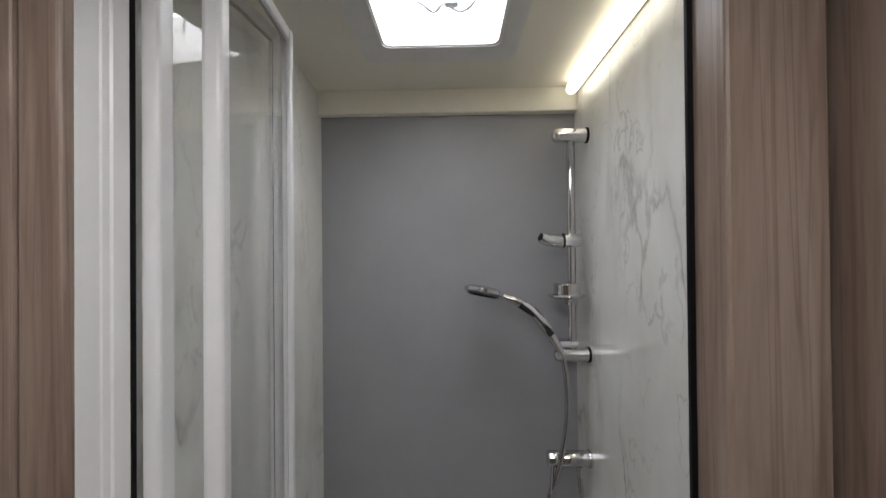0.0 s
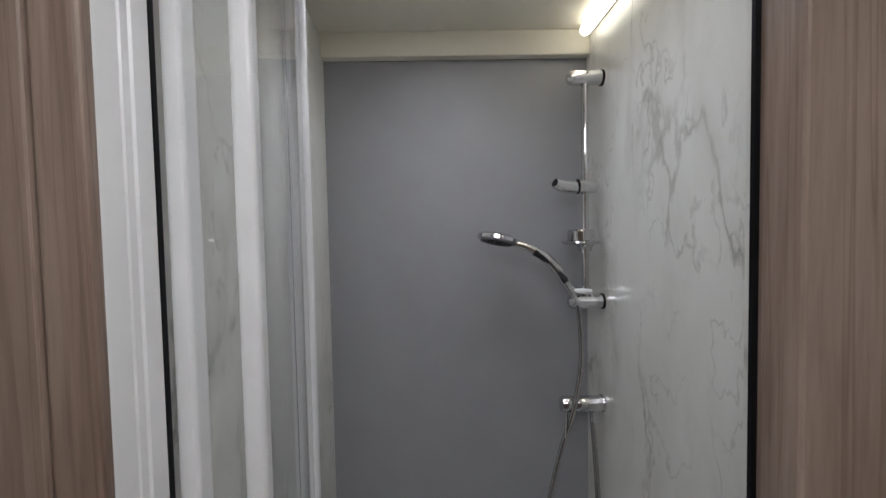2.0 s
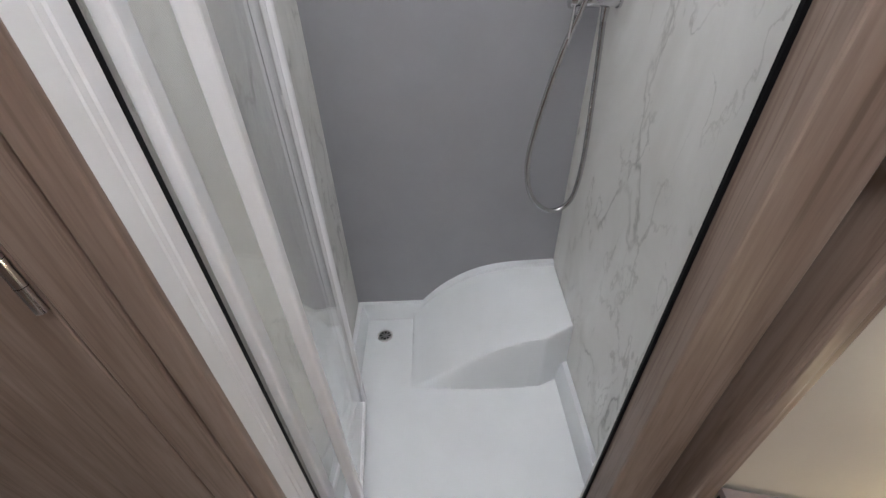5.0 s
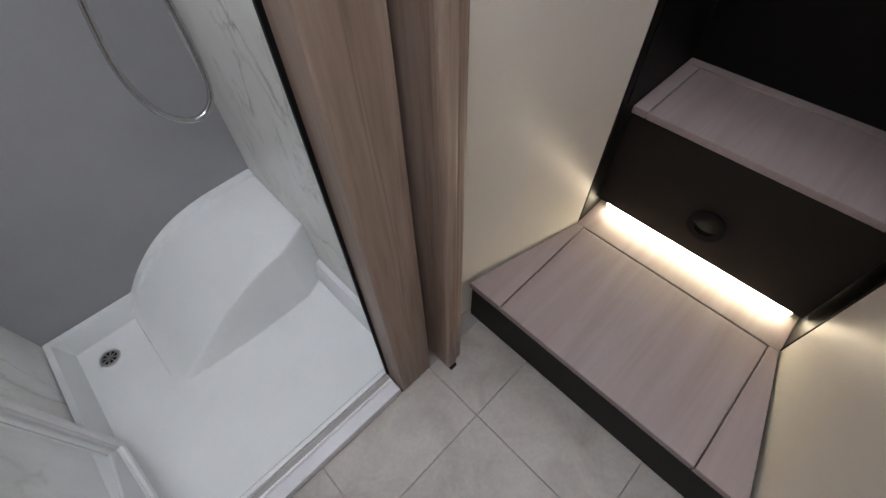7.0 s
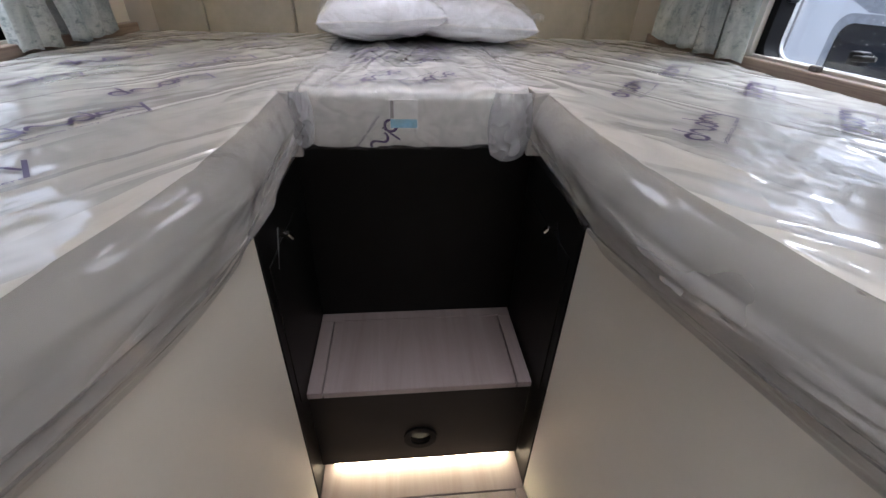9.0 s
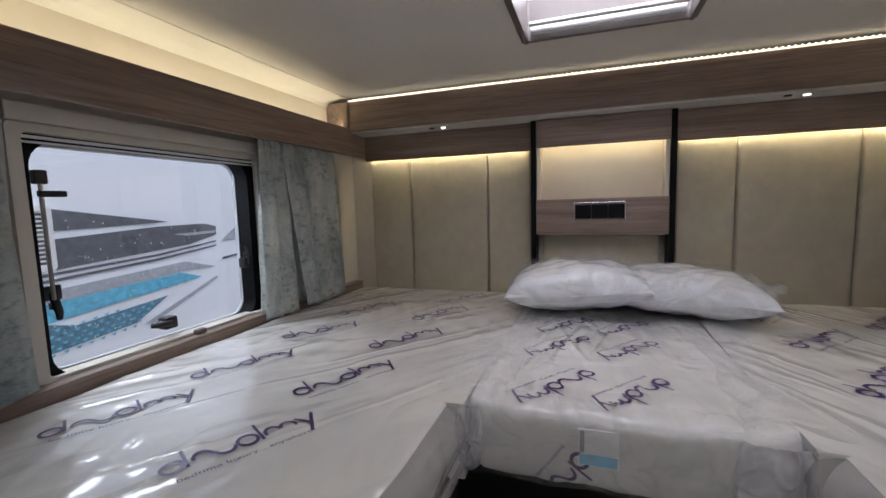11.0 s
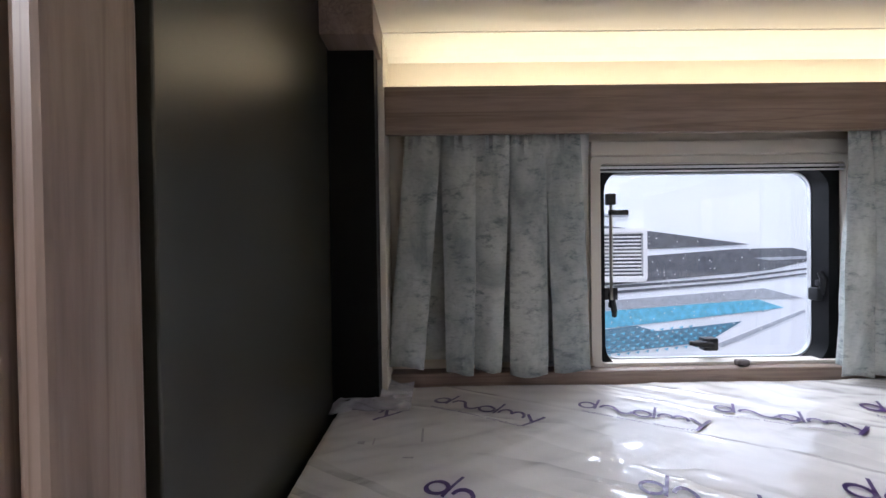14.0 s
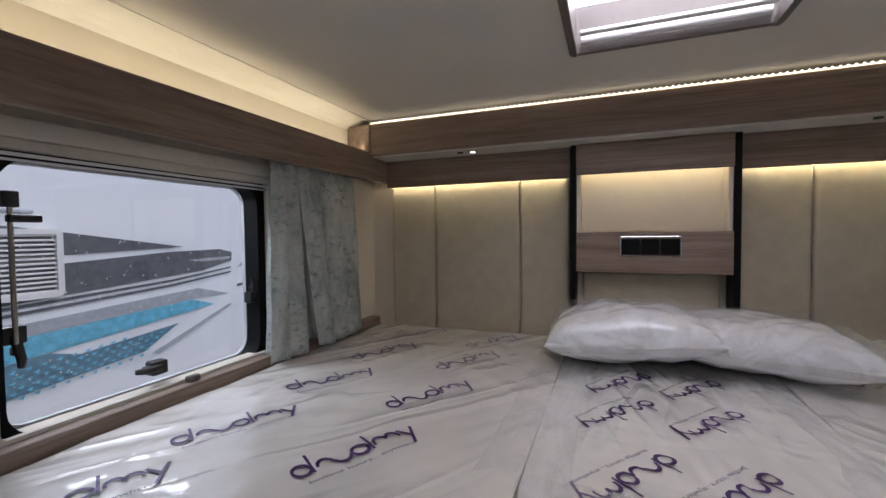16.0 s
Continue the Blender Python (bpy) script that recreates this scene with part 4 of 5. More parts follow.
# pillows
def pillow(cx, cy, z, w, d, h, turn, seed):
    bm = bmesh.new()

    def f(sign):
        def g(u, v):
            a, b = 2 * u - 1, 2 * v - 1
            e = max(0.0, (1 - abs(a) ** 2.6) * (1 - abs(b) ** 2.6)) ** 0.42
            pinch = 1 - 0.07 * (1 - abs(a)) * abs(b) - 0.07 * (1 - abs(b)) * abs(a)
            x, y = a * d / 2 * pinch, b * w / 2 * pinch
            n_ = noise.noise(Vector((x * 9 + seed, y * 9, sign * 2))) * 0.014 + noise.noise(Vector((x * 26 + seed, y * 26, sign))) * 0.006
            zz = sign * h * (0.62 if sign > 0 else 0.38) * e + n_ * e
            return (x, y, zz)
        return g
    for sgn in (1, -1):
        grid_sheet(bm, 36, 44, f(sgn))
    bmesh.ops.remove_doubles(bm, verts=bm.verts[:], dist=0.0006)
    bmesh.ops.recalc_face_normals(bm, faces=bm.faces[:])
    bm.transform(Matrix.Translation((cx, cy, z + 0.38 * h)) @ turn)
    ob = part("pillow", bm, wrap_pillow, smooth=True)
    place = Matrix.Translation((cx, cy, z + 0.38 * h)) @ turn
    bm = bmesh.new()
    rim = []
    for k in range(96):
        a = 2 * math.pi * k / 96
        c, s_ = math.cos(a), math.sin(a)
        q = 1 / max(abs(c), abs(s_))
        a_, b_ = c * q, s_ * q
        pinch = 1.004 - 0.07 * (1 - abs(a_)) * abs(b_) - 0.07 * (1 - abs(b_)) * abs(a_)
        rim.append((a_ * d / 2 * pinch, b_ * w / 2 * pinch, 0.003 * math.sin(a * 5 + seed)))
    bm_tube(bm, rim + rim[:1], 0.0013, 8)
    bm.transform(place)
    part("piping", bm, mattress_cloth, ob, "sewn piping along the edge", True)
    bm = bmesh.new()

    def bag(u, v):
        a, b = 2 * u - 1, 2 * v - 1
        e = max(0.0, (1 - abs(a) ** 5) * (1 - abs(b) ** 5)) ** 0.42
        x, y = a * d * 0.497, b * w * 0.497
        crumple = 0.010 * noise.noise(Vector((x * 14 + seed, y * 14, 5.0))) + 0.007 * abs(noise.noise(Vector((x * 30, y * 12 + seed, 2.0))))
        return (x, y, h * 0.63 * e + 0.003 + 0.7 * crumple * e - 0.02 * (1 - e))
    grid_sheet(bm, 56, 64, bag)
    bm.transform(place)
    part("film_bag", bm, film_clear, ob, "loose clear plastic bag", True)
    return tagged(ob, "white pillow in clear plastic wrap on the infill mattress", "pillow", "pillows")


pillow(2.25, 0.100, 1.222, 0.44, 0.42, 0.165, Euler((radians(-3), radians(4), radians(4))).to_matrix().to_4x4(), 1.3)
pillow(2.26, -0.240, 1.222, 0.45, 0.40, 0.145, Euler((radians(2), radians(3), radians(-6))).to_matrix().to_4x4(), 7.9)


# crumpled film bag ends around the pillows
def film_ear(cx, cy, z, dx, dy, dz, seed):
    bm = bmesh.new()

    def f(u, v):
        w = 1 - 0.55 * u
        x = cx + dx * u + 0.16 * (v - 0.5) * w + 0.012 * noise.noise(Vector((u * 6, v * 6, seed)))
        y = cy + dy * u + 0.010 * noise.noise(Vector((u * 7, v * 7, seed + 3)))
        zz = z + dz * u + 0.035 * math.sin(math.pi * v) * w + 0.012 * noise.noise(Vector((u * 8, v * 8, seed + 9)))
        return (x, y, max(1.226, zz))
    grid_sheet(bm, 18, 22, f)
    tagged(part("film_bag_end", bm, film_clear, smooth=True), "crumpled clear bag end beside the pillow", "plastic film", "film wraps")


film_ear(2.22, -0.42, 1.275, 0.01, -0.085, 0.030, 2.0)
film_ear(2.24, 0.27, 1.250, 0.0, 0.06, -0.015, 6.0)


# curtains
def curtain(edges, s, seed):
    """Pleated curtain; edges: rows of (x at the top, x at the hem from, to, hem height) for each flat pleat."""
    bm = bmesh.new()
    cols = []
    last = len(edges) - 1
    for k, (xt, h0, h1, hz) in enumerate(edges):
        nxt = edges[k + 1][0] if k < last else xt + (edges[k][0] - edges[k - 1][0])
        for q in range(9):
            a = q / 8
            cols.append((xt + (nxt - xt) * (0.02 + 0.95 * a), h0 + (h1 - h0) * a, -0.006 * math.sin(math.pi * a) - 0.009 * a, hz + 0.005 * math.sin(4 * a + k)))
        if k < last:
            g0, g1 = h1, edges[k + 1][1]
            mid = (g0 + g1) / 2
            tuck = 0.040
            for xa, xb, dep in ((-0.006, g0 - 0.006, 0.004), (-0.016, g0 - tuck, 0.014), (-0.016, g0 - tuck, 0.050), (0.0, mid, 0.057), (0.016, g1 + tuck, 0.050), (0.016, g1 + tuck, 0.014), (0.006, g1 + 0.006, 0.004)):
                cols.append((nxt + xa, xb, dep, hz + 0.004))
    nv = 26

    def f(u, v):
        xt, xb, dep, hz = cols[round(u * (len(cols) - 1))]
        e = v ** 1.15
        x = xt + (xb - xt) * e
        open_ = min(1.0, 0.2 + 1.8 * v)
        wob = 0.005 * noise.noise(Vector((x * 8, v * 3.5, seed))) + 0.003 * noise.noise(Vector((x * 22, v * 9, seed)))
        top = 0.004 * math.sin(x * 95) * (1 - v)
        gather = 0.007 * math.sin(xt * 260 + seed) * max(0.0, 1 - v * 7)
        return (x, s * (1.068 + dep * open_ + wob + gather - 0.010 * v), 1.838 + (hz - 1.838) * v + top)

    grid_sheet(bm, len(cols) - 1, nv, f)
    ob = part("curtain", bm, curtain_mat, smooth=True)
    sol = ob.modifiers.new("thickness", "SOLIDIFY")
    sol.thickness = 0.0022
    # pale lining that shows past the edge beside the window
    if edges[0][0] < 1.3:
        x_end = edges[last][0] + 0.093
        bm = bmesh.new()
        grid_sheet(bm, 8, 14, lambda u, v: (x_end - 0.03 + 0.050 * u - 0.018 * u * v, s * (1.086 + 0.004 * math.sin(9 * u + 3 * v)), 1.835 - 0.45 * v))
        part("lining", bm, lining_white, ob, "thin pale lining edge", True)
    return tagged(ob, "pleated grey-green mottled curtain hanging under the valance", "curtain", "curtains")


curtain([(0.757, 0.709, 0.795, 1.262), (0.845, 0.852, 0.914, 1.246), (0.930, 0.922, 0.980, 1.252), (1.013, 1.006, 1.092, 1.240), (1.099, 1.114, 1.197, 1.248)], 1, 3)
curtain([(1.842, 1.814, 1.886, 1.222), (1.900, 1.890, 1.972, 1.220), (1.950, 2.038, 2.120, 1.220), (2.060, 2.124, 2.200, 1.224), (2.165, 2.205, 2.286, 1.226)], 1, 5)
curtain([(0.757, 0.709, 0.795, 1.262), (0.845, 0.852, 0.914, 1.246), (0.930, 0.922, 0.980, 1.252), (1.013, 1.006, 1.092, 1.240), (1.099, 1.114, 1.197, 1.248)], -1, 4)
curtain([(1.862, 1.828, 1.950, 1.222), (1.985, 1.974, 2.082, 1.222), (2.090, 2.100, 2.196, 1.226), (2.190, 2.206, 2.300, 1.230), (2.290, 2.308, 2.396, 1.236)], -1, 8)


# windows
def window(nm, s):
    def yy(a, b):
        return tuple(sorted((s * a, s * b)))
    w = thing(nm, (1.555, s * 1.13, 1.24), "hinged caravan window with black rubber frame and clear pane", "window")
    w["kind"] = "structure"
    bm = bmesh.new()
    bm_ring(bm, round_rect(1.225, 1.906, 1.238, 1.775, 0.012, 4), round_rect(1.250, 1.882, 1.246, 1.757, 0.012, 4), *yy(1.116, 1.1295), "y")
    part("window_frame", bm, cream_panel, w, "cream inner frame with blind channel")
    bm = bmesh.new()
    bm_box(bm, 1.25, 1.882, *yy(1.118, 1.124), 1.745, 1.751)
    bm_box(bm, 1.25, 1.882, *yy(1.120, 1.126), 1.736, 1.740)
    part("blind_bar", bm, white_alu, w)
    bm = bmesh.new()
    bm_ring(bm, round_rect(1.238, 1.922, 1.202, 1.775, 0.05), round_rect(1.268, 1.858, 1.232, 1.744, 0.055), *yy(1.138, 1.195), "y")
    part("gasket", bm, rubber, w, "black rubber gasket", True)
    bm = bmesh.new()
    bm_ring(bm, round_rect(1.264, 1.867, 1.228, 1.749, 0.055), round_rect(1.273, 1.856, 1.239, 1.740, 0.05), *yy(1.190, 1.203), "y")
    part("pane_rim", bm, rim_grey, w, "grey moulded rim of the pane", True)
    bm = bmesh.new()
    bm_prism(bm, round_rect(1.269, 1.862, 1.233, 1.744, 0.05), *yy(1.197, 1.199), "y")
    p = part("pane", bm, window_acrylic, w, "clear acrylic pane")
    p.visible_shadow = False

    def catch(x, z, sx, sz):
        bm = bmesh.new()
        bm_box(bm, x - 0.019, x + 0.019, *yy(1.156, 1.186), z - 0.017, z + 0.017, 0.004)
        bm_box(bm, x - 0.008 + sx * 0.03, x + 0.008 + sx * 0.03, *yy(1.152, 1.170), z - 0.008 + sz * 0.03, z + 0.008 + sz * 0.03, 0.003)
        bm_tube(bm, [(x, s * 1.158, z), (x + sx * 0.045, s * 1.150, z + sz * 0.045), (x + sx * 0.06, s * 1.156, z + sz * 0.06)], [0.009, 0.008, 0.006], 8)
        part("catch", bm, black_plastic, w, "black plastic window catch", True)
    catch(1.292, 1.42, 0.12, -1)
    catch(1.560, 1.280, -1, 0.10)
    catch(1.862, 1.41, -0.2, 1)
    bm = bmesh.new()
    bm_tube(bm, [(1.290, s * 1.150, 1.405), (1.290, s * 1.150, 1.655)], 0.0045, 8)
    stay = part("stay_bar", bm, steel, w, "steel window stay")
    bm = bmesh.new()
    bm_box(bm, 1.278, 1.302, *yy(1.142, 1.160), 1.655, 1.685, 0.003)
    bm_box(bm, 1.284, 1.335, *yy(1.142, 1.156), 1.628, 1.642, 0.003)
    part("stay_knob", bm, black_plastic, stay)
    bm = bmesh.new()
    bm_box(bm, 1.590, 1.622, *yy(1.098, 1.118), 1.238, 1.254, 0.005)
    part("blind_latch", bm, taupe_trim, w)


window("window_1", 1)
window("window_2", -1)


# rain drops on the outside of the panes
def drops(parent_name, s, seed):
    rnd = random.Random(seed)
    bm = bmesh.new()
    for _ in range(260):
        x, z = rnd.uniform(1.285, 1.845), rnd.uniform(1.28, 1.73)
        r = rnd.uniform(0.0008, 0.0022)
        ring = [bm.verts.new((x + r * math.cos(a), s * 1.1995, z + 1.25 * r * math.sin(a))) for a in [k * math.pi / 3 for k in range(6)]]
        tip = bm.verts.new((x, s * (1.1995 + r * 0.6), z - 0.2 * r))
        for q in range(6):
            bm.faces.new((ring[q], ring[(q + 1) % 6], tip))
    bmesh.ops.recalc_face_normals(bm, faces=bm.faces[:])
    tagged(part("rain_drops", bm, white_plastic, bpy.data.objects[parent_name], "small pale rain drops", True), kind="stuff")


drops("window_1", 1, 31)
drops("window_2", -1, 32)


# rooflights
def rooflight_bedroom():
    t = thing("rooflight", (1.765, 0, 2.06), "square ceiling rooflight with beige frame and white blind", "rooflight")
    bm = bmesh.new()
    bm_ring(bm, round_rect(1.46, 2.07, -0.285, 0.315, 0.05), round_rect(1.545, 1.985, -0.200, 0.230, 0.015), 2.050, 2.0595)
    part("outer_frame", bm, ceiling_white, t, "white moulded surround", True)
    bm = bmesh.new()
    bm_ring(bm, round_rect(1.541, 1.989, -0.204, 0.234, 0.012), round_rect(1.556, 1.974, -0.189, 0.219, 0.01), 2.040, 2.15)
    part("inner_frame", bm, taupe_trim, t, "taupe inner frame")
    for y in (-0.197, 0.215):
        box_part("side_channel", (1.55, 1.98, y, y + 0.012, 2.034, 2.052), taupe_trim, t, "dark side channel", 0.002)
    bm = bmesh.new()
    bm_tube(bm, [(1.955, -0.175, 2.062), (1.955, 0.205, 2.062)], 0.011, 12)
    part("blind_roll", bm, white_plastic, t, "white rolled blind", True)
    box_part("blind_bar", (1.905, 1.925, -0.175, 0.205, 2.058, 2.066), white_plastic, t)
    box_part("dome", (1.53, 2.0, -0.215, 0.245, 2.165, 2.17), dome_bedroom, t, "bright emissive dome panel", 0.0)


def rooflight_shower():
    t = thing("shower_rooflight", (0.105, 0.75, 2.15), "square white shower rooflight with a curved handle", "rooflight")
    bm = bmesh.new()
    bm_ring(bm, round_rect(-0.085, 0.285, 0.555, 0.960, 0.03), round_rect(-0.030, 0.242, 0.618, 0.886, 0.022), 2.138, 2.1495)
    part("outer_frame", bm, white_plastic, t, "white moulded surround", True)
    bm = bmesh.new()
    bm_ring(bm, round_rect(-0.034, 0.244, 0.612, 0.889, 0.02), round_rect(-0.026, 0.236, 0.622, 0.880, 0.02), 2.141, 2.26)
    part("shaft", bm, white_plastic, t)
    box_part("dome", (-0.05, 0.26, 0.59, 0.91, 2.265, 2.27), dome_shower, t, "bright emissive dome panel", 0.0)
    bm = bmesh.new()
    bm_tube(bm, spline([(0.02, 0.80, 2.20), (0.06, 0.80, 2.195), (0.09, 0.83, 2.19), (0.115, 0.80, 2.19), (0.15, 0.83, 2.19), (0.18, 0.81, 2.20), (0.185, 0.76, 2.21)], 6), 0.004, 8)
    part("handle", bm, pale_grey, t, "curved pale catch handle", True)
    bm = bmesh.new()
    bm_tube(bm, spline([(0.06, 0.74, 2.22), (0.13, 0.75, 2.22), (0.19, 0.745, 2.22), (0.215, 0.70, 2.22), (0.215, 0.65, 2.22)], 6), 0.006, 8)
    part("stay", bm, pale_grey, t, "", True)
    bm = bmesh.new()
    bm_box(bm, 0.115, 0.145, 0.79, 0.81, 2.185, 2.205, 0.003)
    part("catch", bm, pale_grey, t)


rooflight_bedroom()
rooflight_shower()
# added out of view: glowing panel that fills the corridor and washroom with light
t_ = thing("corridor_rooflight", (0.0, -0.30, 2.10), "unseen square fill light added over the corridor", "rooflight")
bm_ = bmesh.new()
bm_ring(bm_, round_rect(-0.35, 0.35, -0.65, 0.05, 0.03), round_rect(-0.30, 0.30, -0.60, 0.0, 0.02), 2.088, 2.0995)
part("outer_frame", bm_, white_plastic, t_)
box_part("dome", (-0.298, 0.298, -0.598, -0.002, 2.080, 2.097), corridor_fill, t_, "bright emissive dome panel", 0.0)


# ---- shower and washroom things ----
def shower_tray():
    bm = bmesh.new()

    def f(u, v):
        x = -0.272 + 0.770 * u
        y = 0.405 + 0.793 * v
        z = -0.066
        ex = min(x + 0.272, 0.498 - x)
        ey = min(y - 0.405, 1.198 - y)
        e = min(ex, ey)
        if e < 0.035:
            z = -0.066 + 0.074 * (1 - max(0.0, (e - 0.018) / 0.017)) ** 0.6
        # moulded seat over the wheel arch: its height rises from left to right
        def rise(xx, pts):
            for (a, h0), (b, h1) in zip(pts, pts[1:]):
                if xx <= b:
                    t = max(0.0, (xx - a) / (b - a))
                    return h0 + (h1 - h0) * t
            return pts[-1][1]
        def soft_rise(pts, wide=0.045):
            return sum(rise(x + wide * (q - 3) / 3, pts) for q in range(7)) / 7
        back = soft_rise([(-0.06, -0.066), (0.0, 0.012), (0.09, 0.100), (0.20, 0.163), (0.31, 0.188), (0.50, 0.195)])
        fore = soft_rise([(-0.015, -0.066), (0.125, 0.045), (0.25, 0.130), (0.348, 0.160), (0.50, 0.172)])
        lip = 0.835 - 0.012 * math.sin(math.pi * max(0, min(1, x / 0.5))) + 0.04 * max(0.0, (x - 0.40) / 0.1)
        if x > -0.05 and y > lip:
            t = min(1.0, (y - lip) / (1.198 - lip))
            h = fore + (back - fore) * t
            k = min(1.0, (y - lip) / 0.020)
            h = -0.066 + (h + 0.066) * math.sin(k * math.pi / 2) ** 0.7
            if y > 1.172:
                h += 0.012
            z = max(z, h)
        return (x, y, z)

    grid_sheet(bm, 130, 200, f)
    for fc in bm.faces:
        if fc.normal.z < 0:
            fc.normal_flip()
    seat = bm.copy()

    def is_seat(fc):
        c = fc.calc_center_median()
        return c.y > 0.818 and c.x > -0.015
    bmesh.ops.delete(bm, geom=[fc for fc in bm.faces if is_seat(fc)], context="FACES")
    bmesh.ops.delete(seat, geom=[fc for fc in seat.faces if not is_seat(fc)], context="FACES")
    ob = part("shower_tray", bm, tray_white, smooth=True)
    part("seat", seat, tray_white, ob, "moulded corner seat", True)
    tagged(ob, "glossy white moulded shower tray with a corner seat", "shower tray")
    t = thing("drain", (-0.162, 1.078, -0.066), "round chrome drain grate in the shower tray", "drain")
    bm = bmesh.new()
    n = 24
    o = [(-0.162 + 0.030 * math.cos(2 * math.pi * k / n), 1.078 + 0.030 * math.sin(2 * math.pi * k / n)) for k in range(n)]
    i = [(-0.162 + 0.022 * math.cos(2 * math.pi * k / n), 1.078 + 0.022 * math.sin(2 * math.pi * k / n)) for k in range(n)]
    bm_ring(bm, o, i, -0.066, -0.061)
    part("rim", bm, steel, t, "", True)
    # no real depth here: a thin black disc paints the shade under the bars
    bm = bmesh.new()
    bm_prism(bm, i, -0.0655, -0.0645)
    part("well", bm, rubber, t, "flat dark disc as the shade of the drain")
    for k in range(4):
        bm = bmesh.new()
        a = radians(45 * k + 20)
        bm_box(bm, -0.022, 0.022, -0.0022, 0.0022, -0.0640, -0.0615)
        bm.transform(Matrix.Translation((-0.162, 1.078, 0)) @ Matrix.Rotation(a, 4, "Z"))
        part("bar", bm, steel, t)


shower_tray()


def shower_set():
    t = thing("shower_set", (0.50, 1.076, 1.09), "chrome riser rail with hand shower, hose and mixer", "shower")
    X, Y = 0.50, 1.076
    rx = 0.452
    for z in (1.979, 1.377):
        bm = bmesh.new()
        bm_tube(bm, [(X - 0.004, Y, z), (rx - 0.030, Y, z), (rx - 0.042, Y, z), (rx - 0.048, Y, z)], [0.0195, 0.0195, 0.0180, 0.011], 20)
        b = part("bracket", bm, chrome, t, "chrome wall bracket", True)
        bm = bmesh.new()
        bm_tube(bm, [(X, Y, z), (X - 0.006, Y, z)], 0.0215, 20)
        part("gasket", bm, rubber, b, "", True)
    bm = bmesh.new()
    bm_tube(bm, [(rx, Y, 1.36), (rx, Y, 1.995)], 0.0095, 16)
    part("rail", bm, chrome, t, "slim chrome rail", True)
    # slider
    bm = bmesh.new()
    bm_tube(bm, [(X - 0.012, Y, 1.690), (X - 0.02, Y, 1.690), (rx, Y, 1.690), (rx - 0.018, Y, 1.690)], [0.010, 0.018, 0.020, 0.019], 18)
    s = part("slider", bm, chrome, t, "chrome slider", True)
    bm = bmesh.new()
    bm_tube(bm, [(rx - 0.024, Y, 1.688), (rx - 0.065, Y - 0.004, 1.692), (rx - 0.085, Y - 0.008, 1.700)], [0.018, 0.017, 0.014], 18)
    part("holder", bm, chrome, s, "", True)
    bm = bmesh.new()
    bm_tube(bm, [(rx - 0.0185, Y, 1.690), (rx - 0.0225, Y, 1.690)], 0.0205, 20)
    part("ring", bm, rubber, s, "black ring", True)
    # solid black disc that paints the hollow's shade
    bm = bmesh.new()
    bm_tube(bm, [(rx - 0.083, Y - 0.012, 1.699), (rx - 0.0875, Y - 0.013, 1.701)], 0.0105, 16)
    part("socket_hole", bm, rubber, s, "dark disc as the shade of the open cone seat")
    # soap dish clip
    bm = bmesh.new()
    c_ = (rx - 0.014, Y - 0.006)
    bm_tube(bm, [(*c_, 1.534), (*c_, 1.539), (*c_, 1.543), (*c_, 1.5445)], [0.046, 0.053, 0.051, 0.037], 28)
    d_ = part("dish", bm, chrome, t, "flat round chrome flange on the rail", True)
    bm = bmesh.new()
    bm_tube(bm, [(*c_, 1.545), (*c_, 1.570), (*c_, 1.574)], [0.036, 0.036, 0.032], 24)
    part("cup", bm, chrome, d_, "short chrome cup", True)
    bm = bmesh.new()
    bm_tube(bm, [(rx, Y, 1.515), (rx, Y, 1.526), (rx, Y, 1.5335)], [0.017, 0.019, 0.026], 18)
    part("collar", bm, chrome, d_, "", True)
    # lower holder with hand shower
    bm = bmesh.new()
    bm_tube(bm, [(rx + 0.012, Y, 1.408), (rx - 0.030, Y - 0.004, 1.410), (rx - 0.050, Y - 0.006, 1.412)], [0.016, 0.013, 0.011], 14, True, 0.6)
    part("lower_holder", bm, chrome, t, "", True)
    bm = bmesh.new()
    path = spline([(0.424, Y - 0.012, 1.380), (0.400, Y - 0.014, 1.420), (0.357, Y - 0.012, 1.484), (0.305, Y - 0.008, 1.523), (0.258, Y - 0.004, 1.540)], 6)
    k = len(path) - 1
    bm_tube(bm, path, [0.0085 + 0.006 * math.sin(math.pi * i / k) ** 2 for i in range(k + 1)], 14)
    h = part("hand_shower", bm, chrome, t, "curved chrome hand shower", True)
    bm = bmesh.new()
    inset = path[8:19]
    bm_tube(bm, [p + Vector((0.004, -0.004, -0.006)) for p in inset], [0.0105] * len(inset), 12)
    part("grip", bm, black_plastic, h, "black grip inlay", True)
    bm = bmesh.new()
    c, tilt = Vector((0.212, Y - 0.004, 1.553)), Matrix.Rotation(radians(-9), 4, "X") @ Matrix.Rotation(radians(12), 4, "Y")
    pts = [(0.0, 0.014), (0.022, 0.013), (0.044, 0.010), (0.055, 0.003), (0.055, -0.006), (0.049, -0.010)]
    ringv = [[bm.verts.new(c + tilt @ Vector((r * math.cos(a), r * math.sin(a), z))) for a in [2 * math.pi * q / 28 for q in range(28)]] for r, z in pts[1:]]
    for a, b in zip(ringv, ringv[1:]):
        for q in range(28):
            bm.faces.new((a[q], a[(q + 1) % 28], b[(q + 1) % 28], b[q]))
    bm.faces.new(ringv[0])
    bm.faces.new(ringv[-1])
    bmesh.ops.recalc_face_normals(bm, faces=bm.faces[:])
    part("spray_head", bm, chrome, h, "", True)
    bm = bmesh.new()
